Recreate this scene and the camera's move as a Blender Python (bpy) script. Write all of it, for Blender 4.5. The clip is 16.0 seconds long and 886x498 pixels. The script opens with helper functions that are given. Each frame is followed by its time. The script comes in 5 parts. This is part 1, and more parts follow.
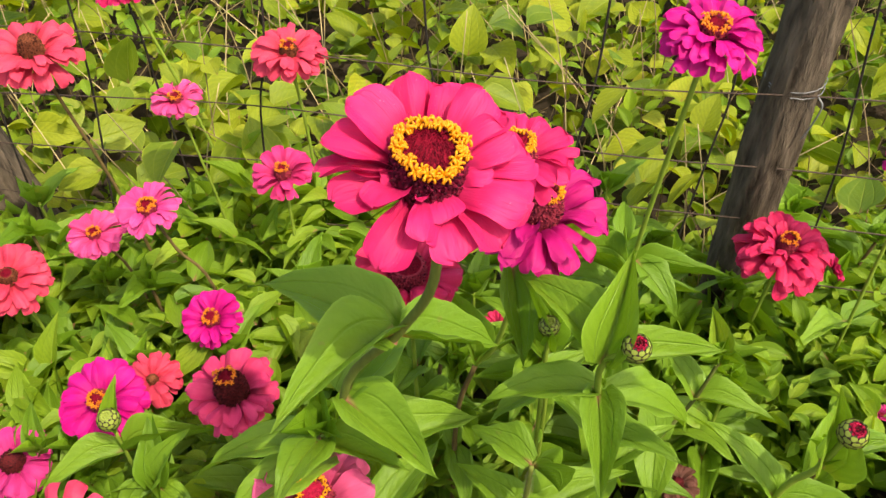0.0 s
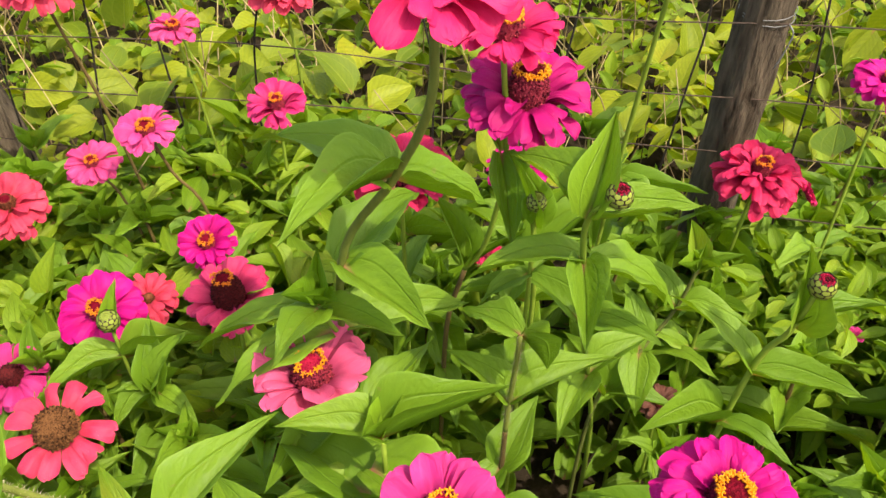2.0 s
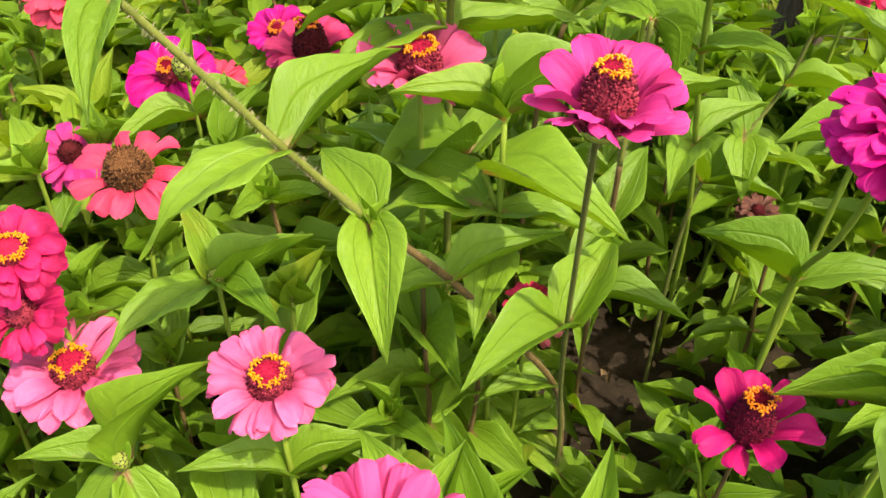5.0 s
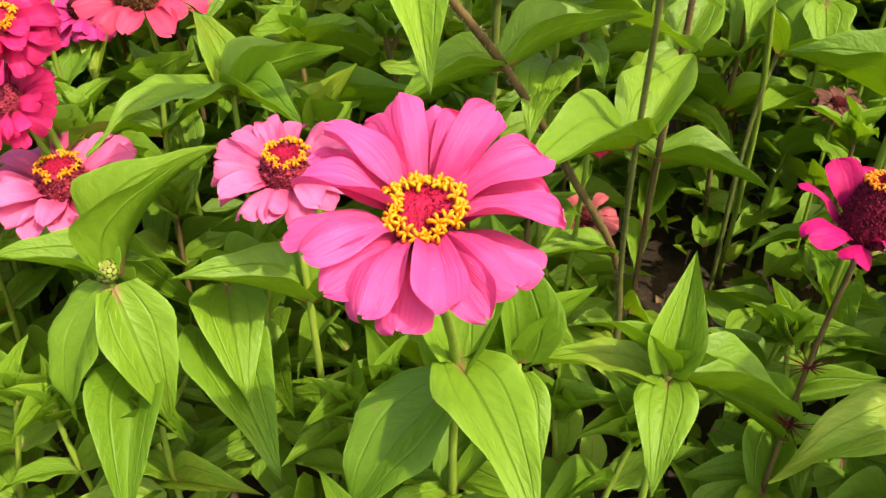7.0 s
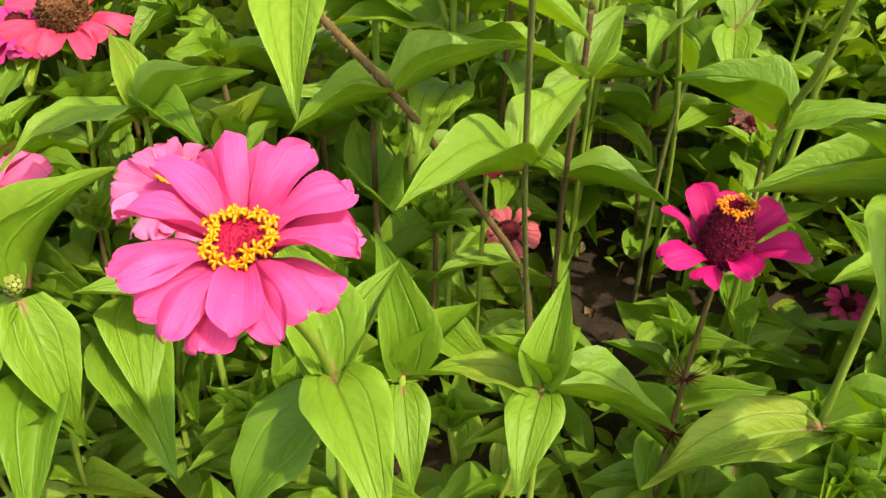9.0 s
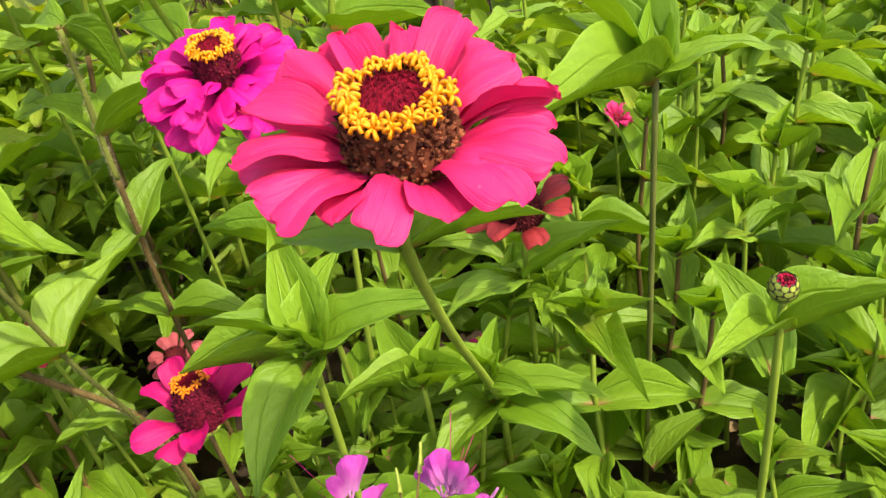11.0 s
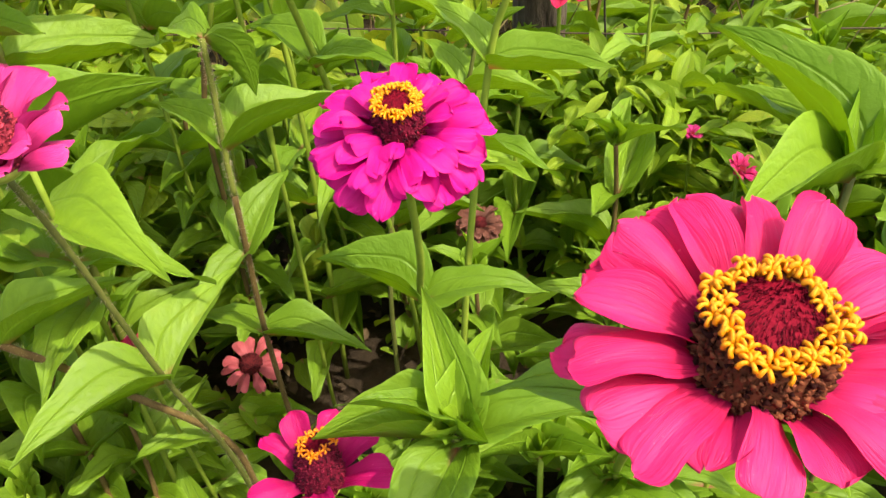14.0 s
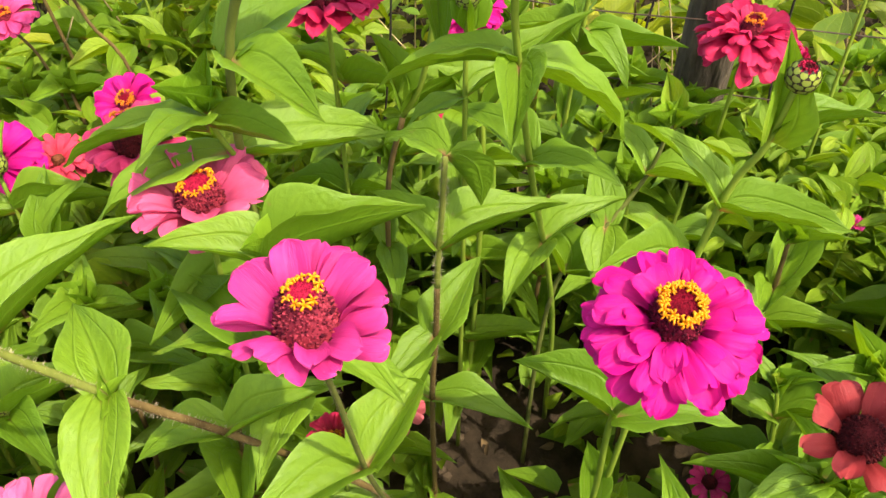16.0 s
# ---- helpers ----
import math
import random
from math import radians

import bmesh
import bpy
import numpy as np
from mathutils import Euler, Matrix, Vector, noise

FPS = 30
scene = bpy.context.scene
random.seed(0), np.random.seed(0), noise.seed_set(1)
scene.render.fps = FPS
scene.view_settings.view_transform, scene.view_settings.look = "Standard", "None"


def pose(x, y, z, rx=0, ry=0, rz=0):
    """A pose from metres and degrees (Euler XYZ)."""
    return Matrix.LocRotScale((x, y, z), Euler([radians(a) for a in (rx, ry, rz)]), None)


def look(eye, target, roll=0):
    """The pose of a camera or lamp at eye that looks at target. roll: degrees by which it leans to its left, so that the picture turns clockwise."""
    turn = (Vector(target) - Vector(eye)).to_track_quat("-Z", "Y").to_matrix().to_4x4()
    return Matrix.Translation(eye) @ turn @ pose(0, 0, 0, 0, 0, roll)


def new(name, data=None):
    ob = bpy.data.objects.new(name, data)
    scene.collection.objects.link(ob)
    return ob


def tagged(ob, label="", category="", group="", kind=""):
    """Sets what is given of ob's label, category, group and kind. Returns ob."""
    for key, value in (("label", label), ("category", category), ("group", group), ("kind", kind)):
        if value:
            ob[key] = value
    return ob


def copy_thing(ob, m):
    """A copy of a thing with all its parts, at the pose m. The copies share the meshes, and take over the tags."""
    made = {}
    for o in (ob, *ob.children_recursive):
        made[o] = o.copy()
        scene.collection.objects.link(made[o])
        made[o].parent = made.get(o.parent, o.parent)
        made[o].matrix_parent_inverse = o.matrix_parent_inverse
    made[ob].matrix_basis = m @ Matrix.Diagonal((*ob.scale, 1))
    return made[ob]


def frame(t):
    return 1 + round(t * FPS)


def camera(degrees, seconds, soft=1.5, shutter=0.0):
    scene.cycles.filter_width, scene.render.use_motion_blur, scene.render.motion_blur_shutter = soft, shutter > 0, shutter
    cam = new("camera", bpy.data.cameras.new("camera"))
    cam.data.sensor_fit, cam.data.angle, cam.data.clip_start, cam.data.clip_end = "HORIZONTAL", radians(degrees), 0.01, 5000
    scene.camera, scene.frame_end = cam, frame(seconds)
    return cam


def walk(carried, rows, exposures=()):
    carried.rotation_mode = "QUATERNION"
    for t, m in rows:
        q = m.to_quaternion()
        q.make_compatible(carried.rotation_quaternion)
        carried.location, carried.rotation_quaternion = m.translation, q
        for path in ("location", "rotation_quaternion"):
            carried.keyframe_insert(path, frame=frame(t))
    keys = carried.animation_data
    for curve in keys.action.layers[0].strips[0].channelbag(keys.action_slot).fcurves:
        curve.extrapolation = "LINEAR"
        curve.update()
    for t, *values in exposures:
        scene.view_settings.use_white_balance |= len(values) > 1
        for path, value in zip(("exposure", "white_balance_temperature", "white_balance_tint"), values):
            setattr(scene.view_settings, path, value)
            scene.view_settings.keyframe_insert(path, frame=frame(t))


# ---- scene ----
cam = camera(55.3, 16.0)
METRES, EYE, TILT, LEAN, TURN = 1.1, 0.9, -42.0, 0.0, 0.0
ROWS = [
    (0.0, 0.0, 0.0, 0.0, 0.0, 0.0, -0.0),
    (0.5, 0.006, -0.0072, -0.0174, 0.0, 0.27, 0.13),
    (1.0, 0.0021, -0.0158, -0.0449, -0.35, 0.94, 0.07),
    (1.5, -0.0029, -0.0223, -0.0658, -0.76, 1.34, -0.02),
    (2.0, -0.0062, -0.0224, -0.0863, -1.2, 1.6, 0.15),
    (2.5, -0.0029, -0.0205, -0.112, -1.33, 2.07, 0.54),
    (3.0, -0.013, -0.0093, -0.1443, -1.42, 2.16, 0.49),
    (3.5, -0.0245, 0.0021, -0.1719, -1.33, 1.99, 0.32),
    (4.0, -0.0293, 0.0125, -0.1976, -1.26, 2.14, 0.43),
    (4.5, -0.05, 0.0273, -0.2391, -1.17, 2.77, 0.25),
    (5.0, -0.0687, 0.034, -0.2784, -0.78, 3.54, -0.29),
    (5.2, -0.0777, 0.04, -0.2947, -0.92, 3.65, -0.52),
    (5.7, -0.0871, 0.0574, -0.3314, -0.49, 4.68, -0.95),
    (6.2, -0.0859, 0.0857, -0.3689, 0.2, 6.24, -1.33),
    (6.8, -0.0794, 0.112, -0.3981, 0.74, 7.61, -1.73),
    (7.3, -0.0735, 0.1232, -0.4101, 0.72, 8.08, -2.18),
    (7.5, -0.072, 0.125, -0.4094, 0.54, 7.63, -2.61),
    (8.0, -0.067, 0.1222, -0.4108, -0.02, 7.73, -3.0),
    (8.5, -0.0484, 0.1099, -0.4038, -0.17, 8.1, -2.79),
    (9.0, -0.0271, 0.097, -0.3996, 0.26, 8.19, -2.07),
    (9.5, 0.0098, 0.0775, -0.3919, 0.45, 7.87, 0.67),
    (10.0, 0.1004, 0.0601, -0.3765, -0.05, 7.89, 5.39),
    (10.2, 0.1273, 0.0548, -0.3686, -0.47, 7.8, 7.58),
    (10.7, 0.1815, 0.046, -0.3528, -1.24, 7.67, 11.02),
    (11.2, 0.2075, 0.0448, -0.3353, -2.2, 7.42, 13.04),
    (11.8, 0.2114, 0.0484, -0.3193, -2.96, 7.07, 13.6),
    (12.3, 0.1997, 0.0541, -0.308, -3.13, 6.65, 12.69),
    (12.5, 0.1934, 0.0569, -0.3044, -2.91, 6.38, 12.09),
    (13.0, 0.1706, 0.0638, -0.2946, -2.71, 5.91, 9.93),
    (13.5, 0.1526, 0.0646, -0.2885, -2.29, 5.61, 7.74),
    (14.0, 0.1426, 0.0703, -0.2801, -1.96, 5.25, 5.77),
    (14.5, 0.1221, 0.0696, -0.2666, -1.43, 4.67, 3.5),
    (15.0, 0.0979, 0.0691, -0.2566, -1.06, 4.16, 1.24),
    (15.5, 0.0788, 0.0598, -0.2224, -0.59, 2.68, -0.04),
    (16.0, 0.0484, 0.0578, -0.1753, -0.29, 0.48, -0.82),
]
walk(cam, [(t, pose(0, 0, EYE, TILT, LEAN, TURN) @ pose(METRES * x, METRES * y, METRES * z, 90 + pitch, roll, yaw)) for t, x, y, z, yaw, pitch, roll in ROWS], [(0.0, 1.36, 7300, 8), (1.0, 1.39, 7300, 8), (3.0, 1.54, 7300, 8), (5.0, 1.66, 7300, 8), (9.0, 1.67, 7300, 8), (12.5, 1.70, 7300, 8), (16.0, 1.71, 7300, 8)])

# ---- light ----
world = bpy.data.worlds.new("sky")
scene.world = world
world.use_nodes = True
sky = world.node_tree.nodes.new("ShaderNodeTexSky")
sky.sky_type, sky.sun_disc, sky.dust_density = "NISHITA", False, 3.5
SUN = Vector((0.40, -0.37, 0.86)).normalized()
sky.sun_elevation = math.asin(SUN.z)
sky.sun_rotation = math.atan2(SUN.x, SUN.y)
world.node_tree.links.new(sky.outputs[0], world.node_tree.nodes["Background"].inputs[0])
world.node_tree.nodes["Background"].inputs[1].default_value = 0.15
sun = new("sun", bpy.data.lights.new("sun", "SUN"))
sun.data.energy, sun.data.angle, sun.data.color = 2.0, radians(0.6), (1.0, 0.95, 0.86)
sun.matrix_world = look(SUN * 5, (0, 0, 0))


# ---- materials ----
def nodes_of(name):
    m = bpy.data.materials.new(name)
    m.use_nodes = True
    return m, m.node_tree.nodes, m.node_tree.links


def ramp(nt, links, fac, stops):
    r = nt.new("ShaderNodeValToRGB")
    el = r.color_ramp.elements
    while len(el) < len(stops):
        el.new(0.5)
    for e, (p, c) in zip(el, stops):
        e.position, e.color = p, (*c, 1)
    links.new(fac, r.inputs[0])
    return r.outputs[0]


def mixc(nt, links, fac, a, b, kind="MIX"):
    x = nt.new("ShaderNodeMix")
    x.data_type, x.blend_type = "RGBA", kind
    for s, v in ((x.inputs[0], fac), (x.inputs[6], a), (x.inputs[7], b)):
        if isinstance(v, (int, float)):
            s.default_value = v
        elif isinstance(v, tuple):
            s.default_value = (*v, 1)
        else:
            links.new(v, s)
    return x.outputs[2]


def calc(nt, links, op, a, b=0.0, c=0.0):
    x = nt.new("ShaderNodeMath")
    x.operation = op
    for s, v in zip(x.inputs, (a, b, c)):
        if isinstance(v, (int, float)):
            s.default_value = v
        else:
            links.new(v, s)
    return x.outputs[0]


def noisy(nt, links, coord, scale, detail=3, rough=0.55):
    x = nt.new("ShaderNodeTexNoise")
    x.inputs["Scale"].default_value, x.inputs["Detail"].default_value = scale, detail
    x.inputs["Roughness"].default_value = rough
    if coord:
        links.new(coord, x.inputs["Vector"])
    return x.outputs["Fac"]


def bumped(nt, links, height, strength, dist):
    x = nt.new("ShaderNodeBump")
    x.inputs["Strength"].default_value, x.inputs["Distance"].default_value = strength, dist
    links.new(height, x.inputs["Height"])
    return x.outputs[0]


def leafy(name, dark, light, vein, through_light=0.34, rough=0.50, island=False, yellow=(0.30, 0.30, 0.03)):
    """Leaf blade: midrib with two long side veins and fine cross veins, blotches, a few yellowing leaves."""
    m, nt, links = nodes_of(name)
    bsdf, out = nt["Principled BSDF"], nt["Material Output"]
    uv = nt.new("ShaderNodeUVMap")
    sep = nt.new("ShaderNodeSeparateXYZ")
    links.new(uv.outputs[0], sep.inputs[0])
    geo, info = nt.new("ShaderNodeNewGeometry"), nt.new("ShaderNodeObjectInfo")
    rnd = geo.outputs["Random Per Island"] if island else info.outputs["Random"]
    across = calc(nt, links, "ABSOLUTE", calc(nt, links, "SUBTRACT", sep.outputs[0], 0.5))
    def groove(off, half):
        g = nt.new("ShaderNodeMapRange")
        g.interpolation_type = "SMOOTHSTEP"
        g.inputs["From Min"].default_value, g.inputs["From Max"].default_value = half, 0.0
        links.new(calc(nt, links, "ABSOLUTE", calc(nt, links, "SUBTRACT", across, off)), g.inputs[0])
        return g.outputs[0]

    mid, side = groove(0.0, 0.03), groove(0.25, 0.025)
    cross = nt.new("ShaderNodeTexWave")
    cross.wave_type, cross.bands_direction = "BANDS", "Y"
    cross.inputs["Scale"].default_value, cross.inputs["Distortion"].default_value = 2.4, 3.0
    shear = nt.new("ShaderNodeCombineXYZ")
    links.new(calc(nt, links, "SUBTRACT", sep.outputs[1], calc(nt, links, "MULTIPLY", across, 0.9)), shear.inputs[1])
    links.new(sep.outputs[0], shear.inputs[0])
    links.new(shear.outputs[0], cross.inputs["Vector"])
    net_at = nt.new("ShaderNodeCombineXYZ")
    links.new(calc(nt, links, "MULTIPLY", sep.outputs[0], 11.0), net_at.inputs[0])
    links.new(calc(nt, links, "MULTIPLY", calc(nt, links, "SUBTRACT", sep.outputs[1], calc(nt, links, "MULTIPLY", across, 0.55)), 19.0), net_at.inputs[1])
    links.new(calc(nt, links, "MULTIPLY", rnd, 50.0), net_at.inputs[2])
    net = nt.new("ShaderNodeTexVoronoi")
    net.feature = "DISTANCE_TO_EDGE"
    net.inputs["Scale"].default_value = 1.0
    links.new(net_at.outputs[0], net.inputs["Vector"])
    cell = nt.new("ShaderNodeMapRange")
    cell.interpolation_type = "SMOOTHSTEP"
    cell.inputs["From Min"].default_value, cell.inputs["From Max"].default_value = 0.0, 0.32
    links.new(net.outputs["Distance"], cell.inputs[0])
    veins = calc(nt, links, "MAXIMUM", mid, calc(nt, links, "MULTIPLY", side, 0.55))
    big = noisy(nt, links, geo.outputs["Position"], 30, 3)
    fine = noisy(nt, links, geo.outputs["Position"], 260, 3)
    tone = calc(nt, links, "ADD", calc(nt, links, "MULTIPLY", rnd, 0.75), calc(nt, links, "MULTIPLY", big, 0.35))
    col = ramp(nt, links, tone, [(0.15, dark), (0.5, tuple((a + b) / 2 for a, b in zip(dark, light))), (0.88, light), (1.0, yellow)])
    col = mixc(nt, links, calc(nt, links, "MULTIPLY", fine, 0.45), col, dark, "MIX")
    col = mixc(nt, links, calc(nt, links, "MULTIPLY", cross.outputs["Fac"], 0.22), col, dark)
    col = mixc(nt, links, calc(nt, links, "MULTIPLY", veins, 0.42), col, vein)
    rim = nt.new("ShaderNodeMapRange")
    rim.inputs["From Min"].default_value, rim.inputs["From Max"].default_value = 0.465, 0.5
    links.new(across, rim.inputs[0])
    col = mixc(nt, links, calc(nt, links, "MULTIPLY", rim.outputs[0], 0.28), col, tuple(min(0.9, c * 1.3 + 0.03) for c in light))
    col = mixc(nt, links, calc(nt, links, "MULTIPLY", calc(nt, links, "SUBTRACT", 1.0, cell.outputs[0]), 0.12), col, dark)
    foot = nt.new("ShaderNodeMapRange")
    foot.inputs["From Min"].default_value, foot.inputs["From Max"].default_value = 0.17, 0.0
    links.new(calc(nt, links, "ADD", sep.outputs[1], calc(nt, links, "MULTIPLY", across, 1.1)), foot.inputs[0])
    col = mixc(nt, links, calc(nt, links, "MULTIPLY", foot.outputs[0], 0.9), col, (0.42, 0.12, 0.12))
    spots = calc(nt, links, "GREATER_THAN", noisy(nt, links, geo.outputs["Position"], 95, 2), 0.735)
    col = mixc(nt, links, calc(nt, links, "MULTIPLY", spots, 0.35), col, (0.20, 0.17, 0.05))
    links.new(col, bsdf.inputs["Base Color"])
    links.new(calc(nt, links, "ADD", rough - 0.12, calc(nt, links, "MULTIPLY", big, 0.24)), bsdf.inputs["Roughness"])
    bsdf.inputs["Specular IOR Level"].default_value = 0.28
    height = calc(nt, links, "ADD", calc(nt, links, "MULTIPLY", cross.outputs["Fac"], 0.16),
                  calc(nt, links, "ADD", calc(nt, links, "MULTIPLY", veins, -1.0), calc(nt, links, "ADD", calc(nt, links, "MULTIPLY", fine, 0.4), calc(nt, links, "MULTIPLY", cell.outputs[0], 0.14))))
    nrm = bumped(nt, links, height, 0.7, 0.0014)
    links.new(nrm, bsdf.inputs["Normal"])
    tr = nt.new("ShaderNodeBsdfTranslucent")
    links.new(mixc(nt, links, 1.0, col, (1.4, 1.32, 0.5), "MULTIPLY"), tr.inputs[0])
    mx = nt.new("ShaderNodeMixShader")
    mx.inputs[0].default_value = through_light
    links.new(bsdf.outputs[0], mx.inputs[1])
    links.new(tr.outputs[0], mx.inputs[2])
    links.new(mx.outputs[0], out.inputs[0])
    return m


def petally(name, base, edge, throat, back=0.20):
    """Ray petal: long streaks from throat to tip, slightly paler rim, matt velvet gloss."""
    m, nt, links = nodes_of(name)
    bsdf, out = nt["Principled BSDF"], nt["Material Output"]
    uv = nt.new("ShaderNodeUVMap")
    sep = nt.new("ShaderNodeSeparateXYZ")
    links.new(uv.outputs[0], sep.inputs[0])
    info, geo = nt.new("ShaderNodeObjectInfo"), nt.new("ShaderNodeNewGeometry")
    st = nt.new("ShaderNodeCombineXYZ")
    links.new(calc(nt, links, "MULTIPLY", sep.outputs[0], 16.0), st.inputs[0])
    links.new(calc(nt, links, "MULTIPLY", sep.outputs[1], 1.4), st.inputs[1])
    links.new(calc(nt, links, "MULTIPLY", info.outputs["Random"], 40.0), st.inputs[2])
    streak = noisy(nt, links, st.outputs[0], 1.0, 4, 0.6)
    blot = noisy(nt, links, geo.outputs["Position"], 85, 3)
    col = ramp(nt, links, sep.outputs[1], [(0.05, throat), (0.38, base), (0.8, base), (1.0, edge)])
    col = mixc(nt, links, calc(nt, links, "MULTIPLY", calc(nt, links, "SUBTRACT", streak, 0.25), 0.55), col, tuple(c * 0.62 for c in base))
    col = mixc(nt, links, calc(nt, links, "MULTIPLY", calc(nt, links, "SUBTRACT", blot, 0.3), 1.1), col, edge)
    fleck = noisy(nt, links, geo.outputs["Position"], 520, 2)
    col = mixc(nt, links, calc(nt, links, "MULTIPLY", calc(nt, links, "GREATER_THAN", fleck, 0.725), 0.22), col, tuple(min(0.95, c + 0.22) for c in edge))
    col = mixc(nt, links, calc(nt, links, "MULTIPLY", info.outputs["Random"], 0.40), col, tuple(c * 0.66 for c in base))
    fine_st = nt.new("ShaderNodeCombineXYZ")
    links.new(calc(nt, links, "MULTIPLY", sep.outputs[0], 46.0), fine_st.inputs[0])
    links.new(calc(nt, links, "MULTIPLY", sep.outputs[1], 2.2), fine_st.inputs[1])
    links.new(calc(nt, links, "MULTIPLY", info.outputs["Random"], 90.0), fine_st.inputs[2])
    vein = noisy(nt, links, fine_st.outputs[0], 1.0, 2, 0.5)
    lines = nt.new("ShaderNodeMapRange")
    lines.inputs["From Min"].default_value, lines.inputs["From Max"].default_value = 0.54, 0.72
    links.new(vein, lines.inputs[0])
    col = mixc(nt, links, calc(nt, links, "MULTIPLY", lines.outputs[0], 0.40), col, tuple(c * 0.55 for c in base))
    links.new(col, bsdf.inputs["Base Color"])
    bsdf.inputs["Sheen Weight"].default_value, bsdf.inputs["Sheen Roughness"].default_value = 0.05, 0.45
    bsdf.inputs["Sheen Tint"].default_value = (*edge, 1)
    bsdf.inputs["Roughness"].default_value = 0.56
    bsdf.inputs["Specular IOR Level"].default_value = 0.25
    links.new(bumped(nt, links, calc(nt, links, "SUBTRACT", streak, calc(nt, links, "MULTIPLY", lines.outputs[0], 0.35)), 0.6, 0.0009), bsdf.inputs["Normal"])
    tr = nt.new("ShaderNodeBsdfTranslucent")
    links.new(col, tr.inputs[0])
    mx = nt.new("ShaderNodeMixShader")
    mx.inputs[0].default_value = back
    links.new(bsdf.outputs[0], mx.inputs[1])
    links.new(tr.outputs[0], mx.inputs[2])
    links.new(mx.outputs[0], out.inputs[0])
    return m


def grainy(name, a, b, scale, rough=0.7, bump=0.3, dist=0.001, spec=0.3, stretch=None, metal=0.0, island=False):
    m, nt, links = nodes_of(name)
    bsdf = nt["Principled BSDF"]
    tex = nt.new("ShaderNodeTexCoord")
    coord = tex.outputs["Object"]
    if stretch:
        mp = nt.new("ShaderNodeMapping")
        mp.inputs["Scale"].default_value = stretch
        links.new(coord, mp.inputs[0])
        coord = mp.outputs[0]
    n1, n2 = noisy(nt, links, coord, scale, 5, 0.6), noisy(nt, links, coord, scale * 0.13, 3)
    fac = calc(nt, links, "ADD", calc(nt, links, "MULTIPLY", n1, 0.65), calc(nt, links, "MULTIPLY", n2, 0.35))
    if island:
        geo = nt.new("ShaderNodeNewGeometry")
        fac = calc(nt, links, "ADD", calc(nt, links, "MULTIPLY", fac, 0.5), calc(nt, links, "MULTIPLY", geo.outputs["Random Per Island"], 0.5))
    links.new(ramp(nt, links, fac, [(0.3, a), (0.7, b)]), bsdf.inputs["Base Color"])
    bsdf.inputs["Roughness"].default_value, bsdf.inputs["Metallic"].default_value = rough, metal
    bsdf.inputs["Specular IOR Level"].default_value = spec
    links.new(bumped(nt, links, n1, bump, dist), bsdf.inputs["Normal"])
    return m


LEAF = leafy("zinnia_leaf", (0.106, 0.203, 0.011), (0.200, 0.328, 0.023), (0.125, 0.222, 0.022))
YOUNG = leafy("young_leaf", (0.128, 0.245, 0.012), (0.215, 0.352, 0.024), (0.145, 0.255, 0.022), 0.38)
LEAFLOW = leafy("lower_zinnia_leaf", (0.105, 0.201, 0.011), (0.200, 0.328, 0.023), (0.11, 0.20, 0.016), island=True)
BEAN = leafy("bean_leaf", (0.10, 0.17, 0.010), (0.43, 0.45, 0.026), (0.36, 0.42, 0.05), 0.42, 0.5, True, (0.58, 0.46, 0.04))
WEED = leafy("weed_leaf", (0.10, 0.20, 0.010), (0.30, 0.40, 0.022), (0.26, 0.36, 0.05), 0.38, 0.5, True)
STEM = grainy("green_stem", (0.13, 0.19, 0.018), (0.22, 0.29, 0.035), 240, 0.65, 0.3, 0.0006, 0.12, stretch=(1, 1, 0.15))
DARKSTEM = grainy("red_brown_stem", (0.060, 0.038, 0.014), (0.17, 0.115, 0.042), 240, 0.65, 0.4, 0.0006, 0.10, stretch=(1, 1, 0.2))
OLIVESTEM = grainy("olive_stem", (0.055, 0.066, 0.014), (0.145, 0.155, 0.038), 240, 0.6, 0.35, 0.0006, 0.12, stretch=(1, 1, 0.15))
GREENOLIVE = grainy("olive_green_stem", (0.085, 0.105, 0.018), (0.18, 0.20, 0.04), 240, 0.65, 0.3, 0.0006, 0.10, stretch=(1, 1, 0.15))
HAIR = grainy("stem_hair", (0.32, 0.22, 0.14), (0.5, 0.42, 0.28), 100, 0.5)
CONE = grainy("cone_scales", (0.045, 0.002, 0.008), (0.34, 0.036, 0.06), 420, 0.75, 0.6, 0.001, 0.12, island=True)
BROWNCONE = grainy("spent_cone", (0.020, 0.004, 0.003), (0.20, 0.062, 0.028), 420, 0.8, 0.6, 0.001, 0.08, island=True)
OLIVECONE = grainy("olive_brown_cone", (0.028, 0.011, 0.005), (0.17, 0.075, 0.028), 420, 0.8, 0.6, 0.001, 0.08, island=True)
DARKCONE = grainy("dark_cone", (0.022, 0.004, 0.005), (0.10, 0.012, 0.014), 420, 0.8, 0.6, 0.001, 0.08, island=True)
MAROON = grainy("maroon_cone", (0.030, 0.001, 0.006), (0.17, 0.006, 0.026), 420, 0.8, 0.6, 0.001, 0.15, island=True)
CRIMSON = grainy("crimson_disc", (0.045, 0.001, 0.005), (0.15, 0.002, 0.012), 700, 0.7, 0.6, 0.001, 0.08, island=True)
REDDISC = grainy("red_disc", (0.099, 0.0018, 0.0090), (0.400, 0.0120, 0.0480), 700, 0.7, 0.6, 0.001, 0.08, island=True)
YELLOW = grainy("yellow_floret", (0.56, 0.185, 0.003), (0.66, 0.265, 0.005), 500, 0.5, 0.3, 0.0005)
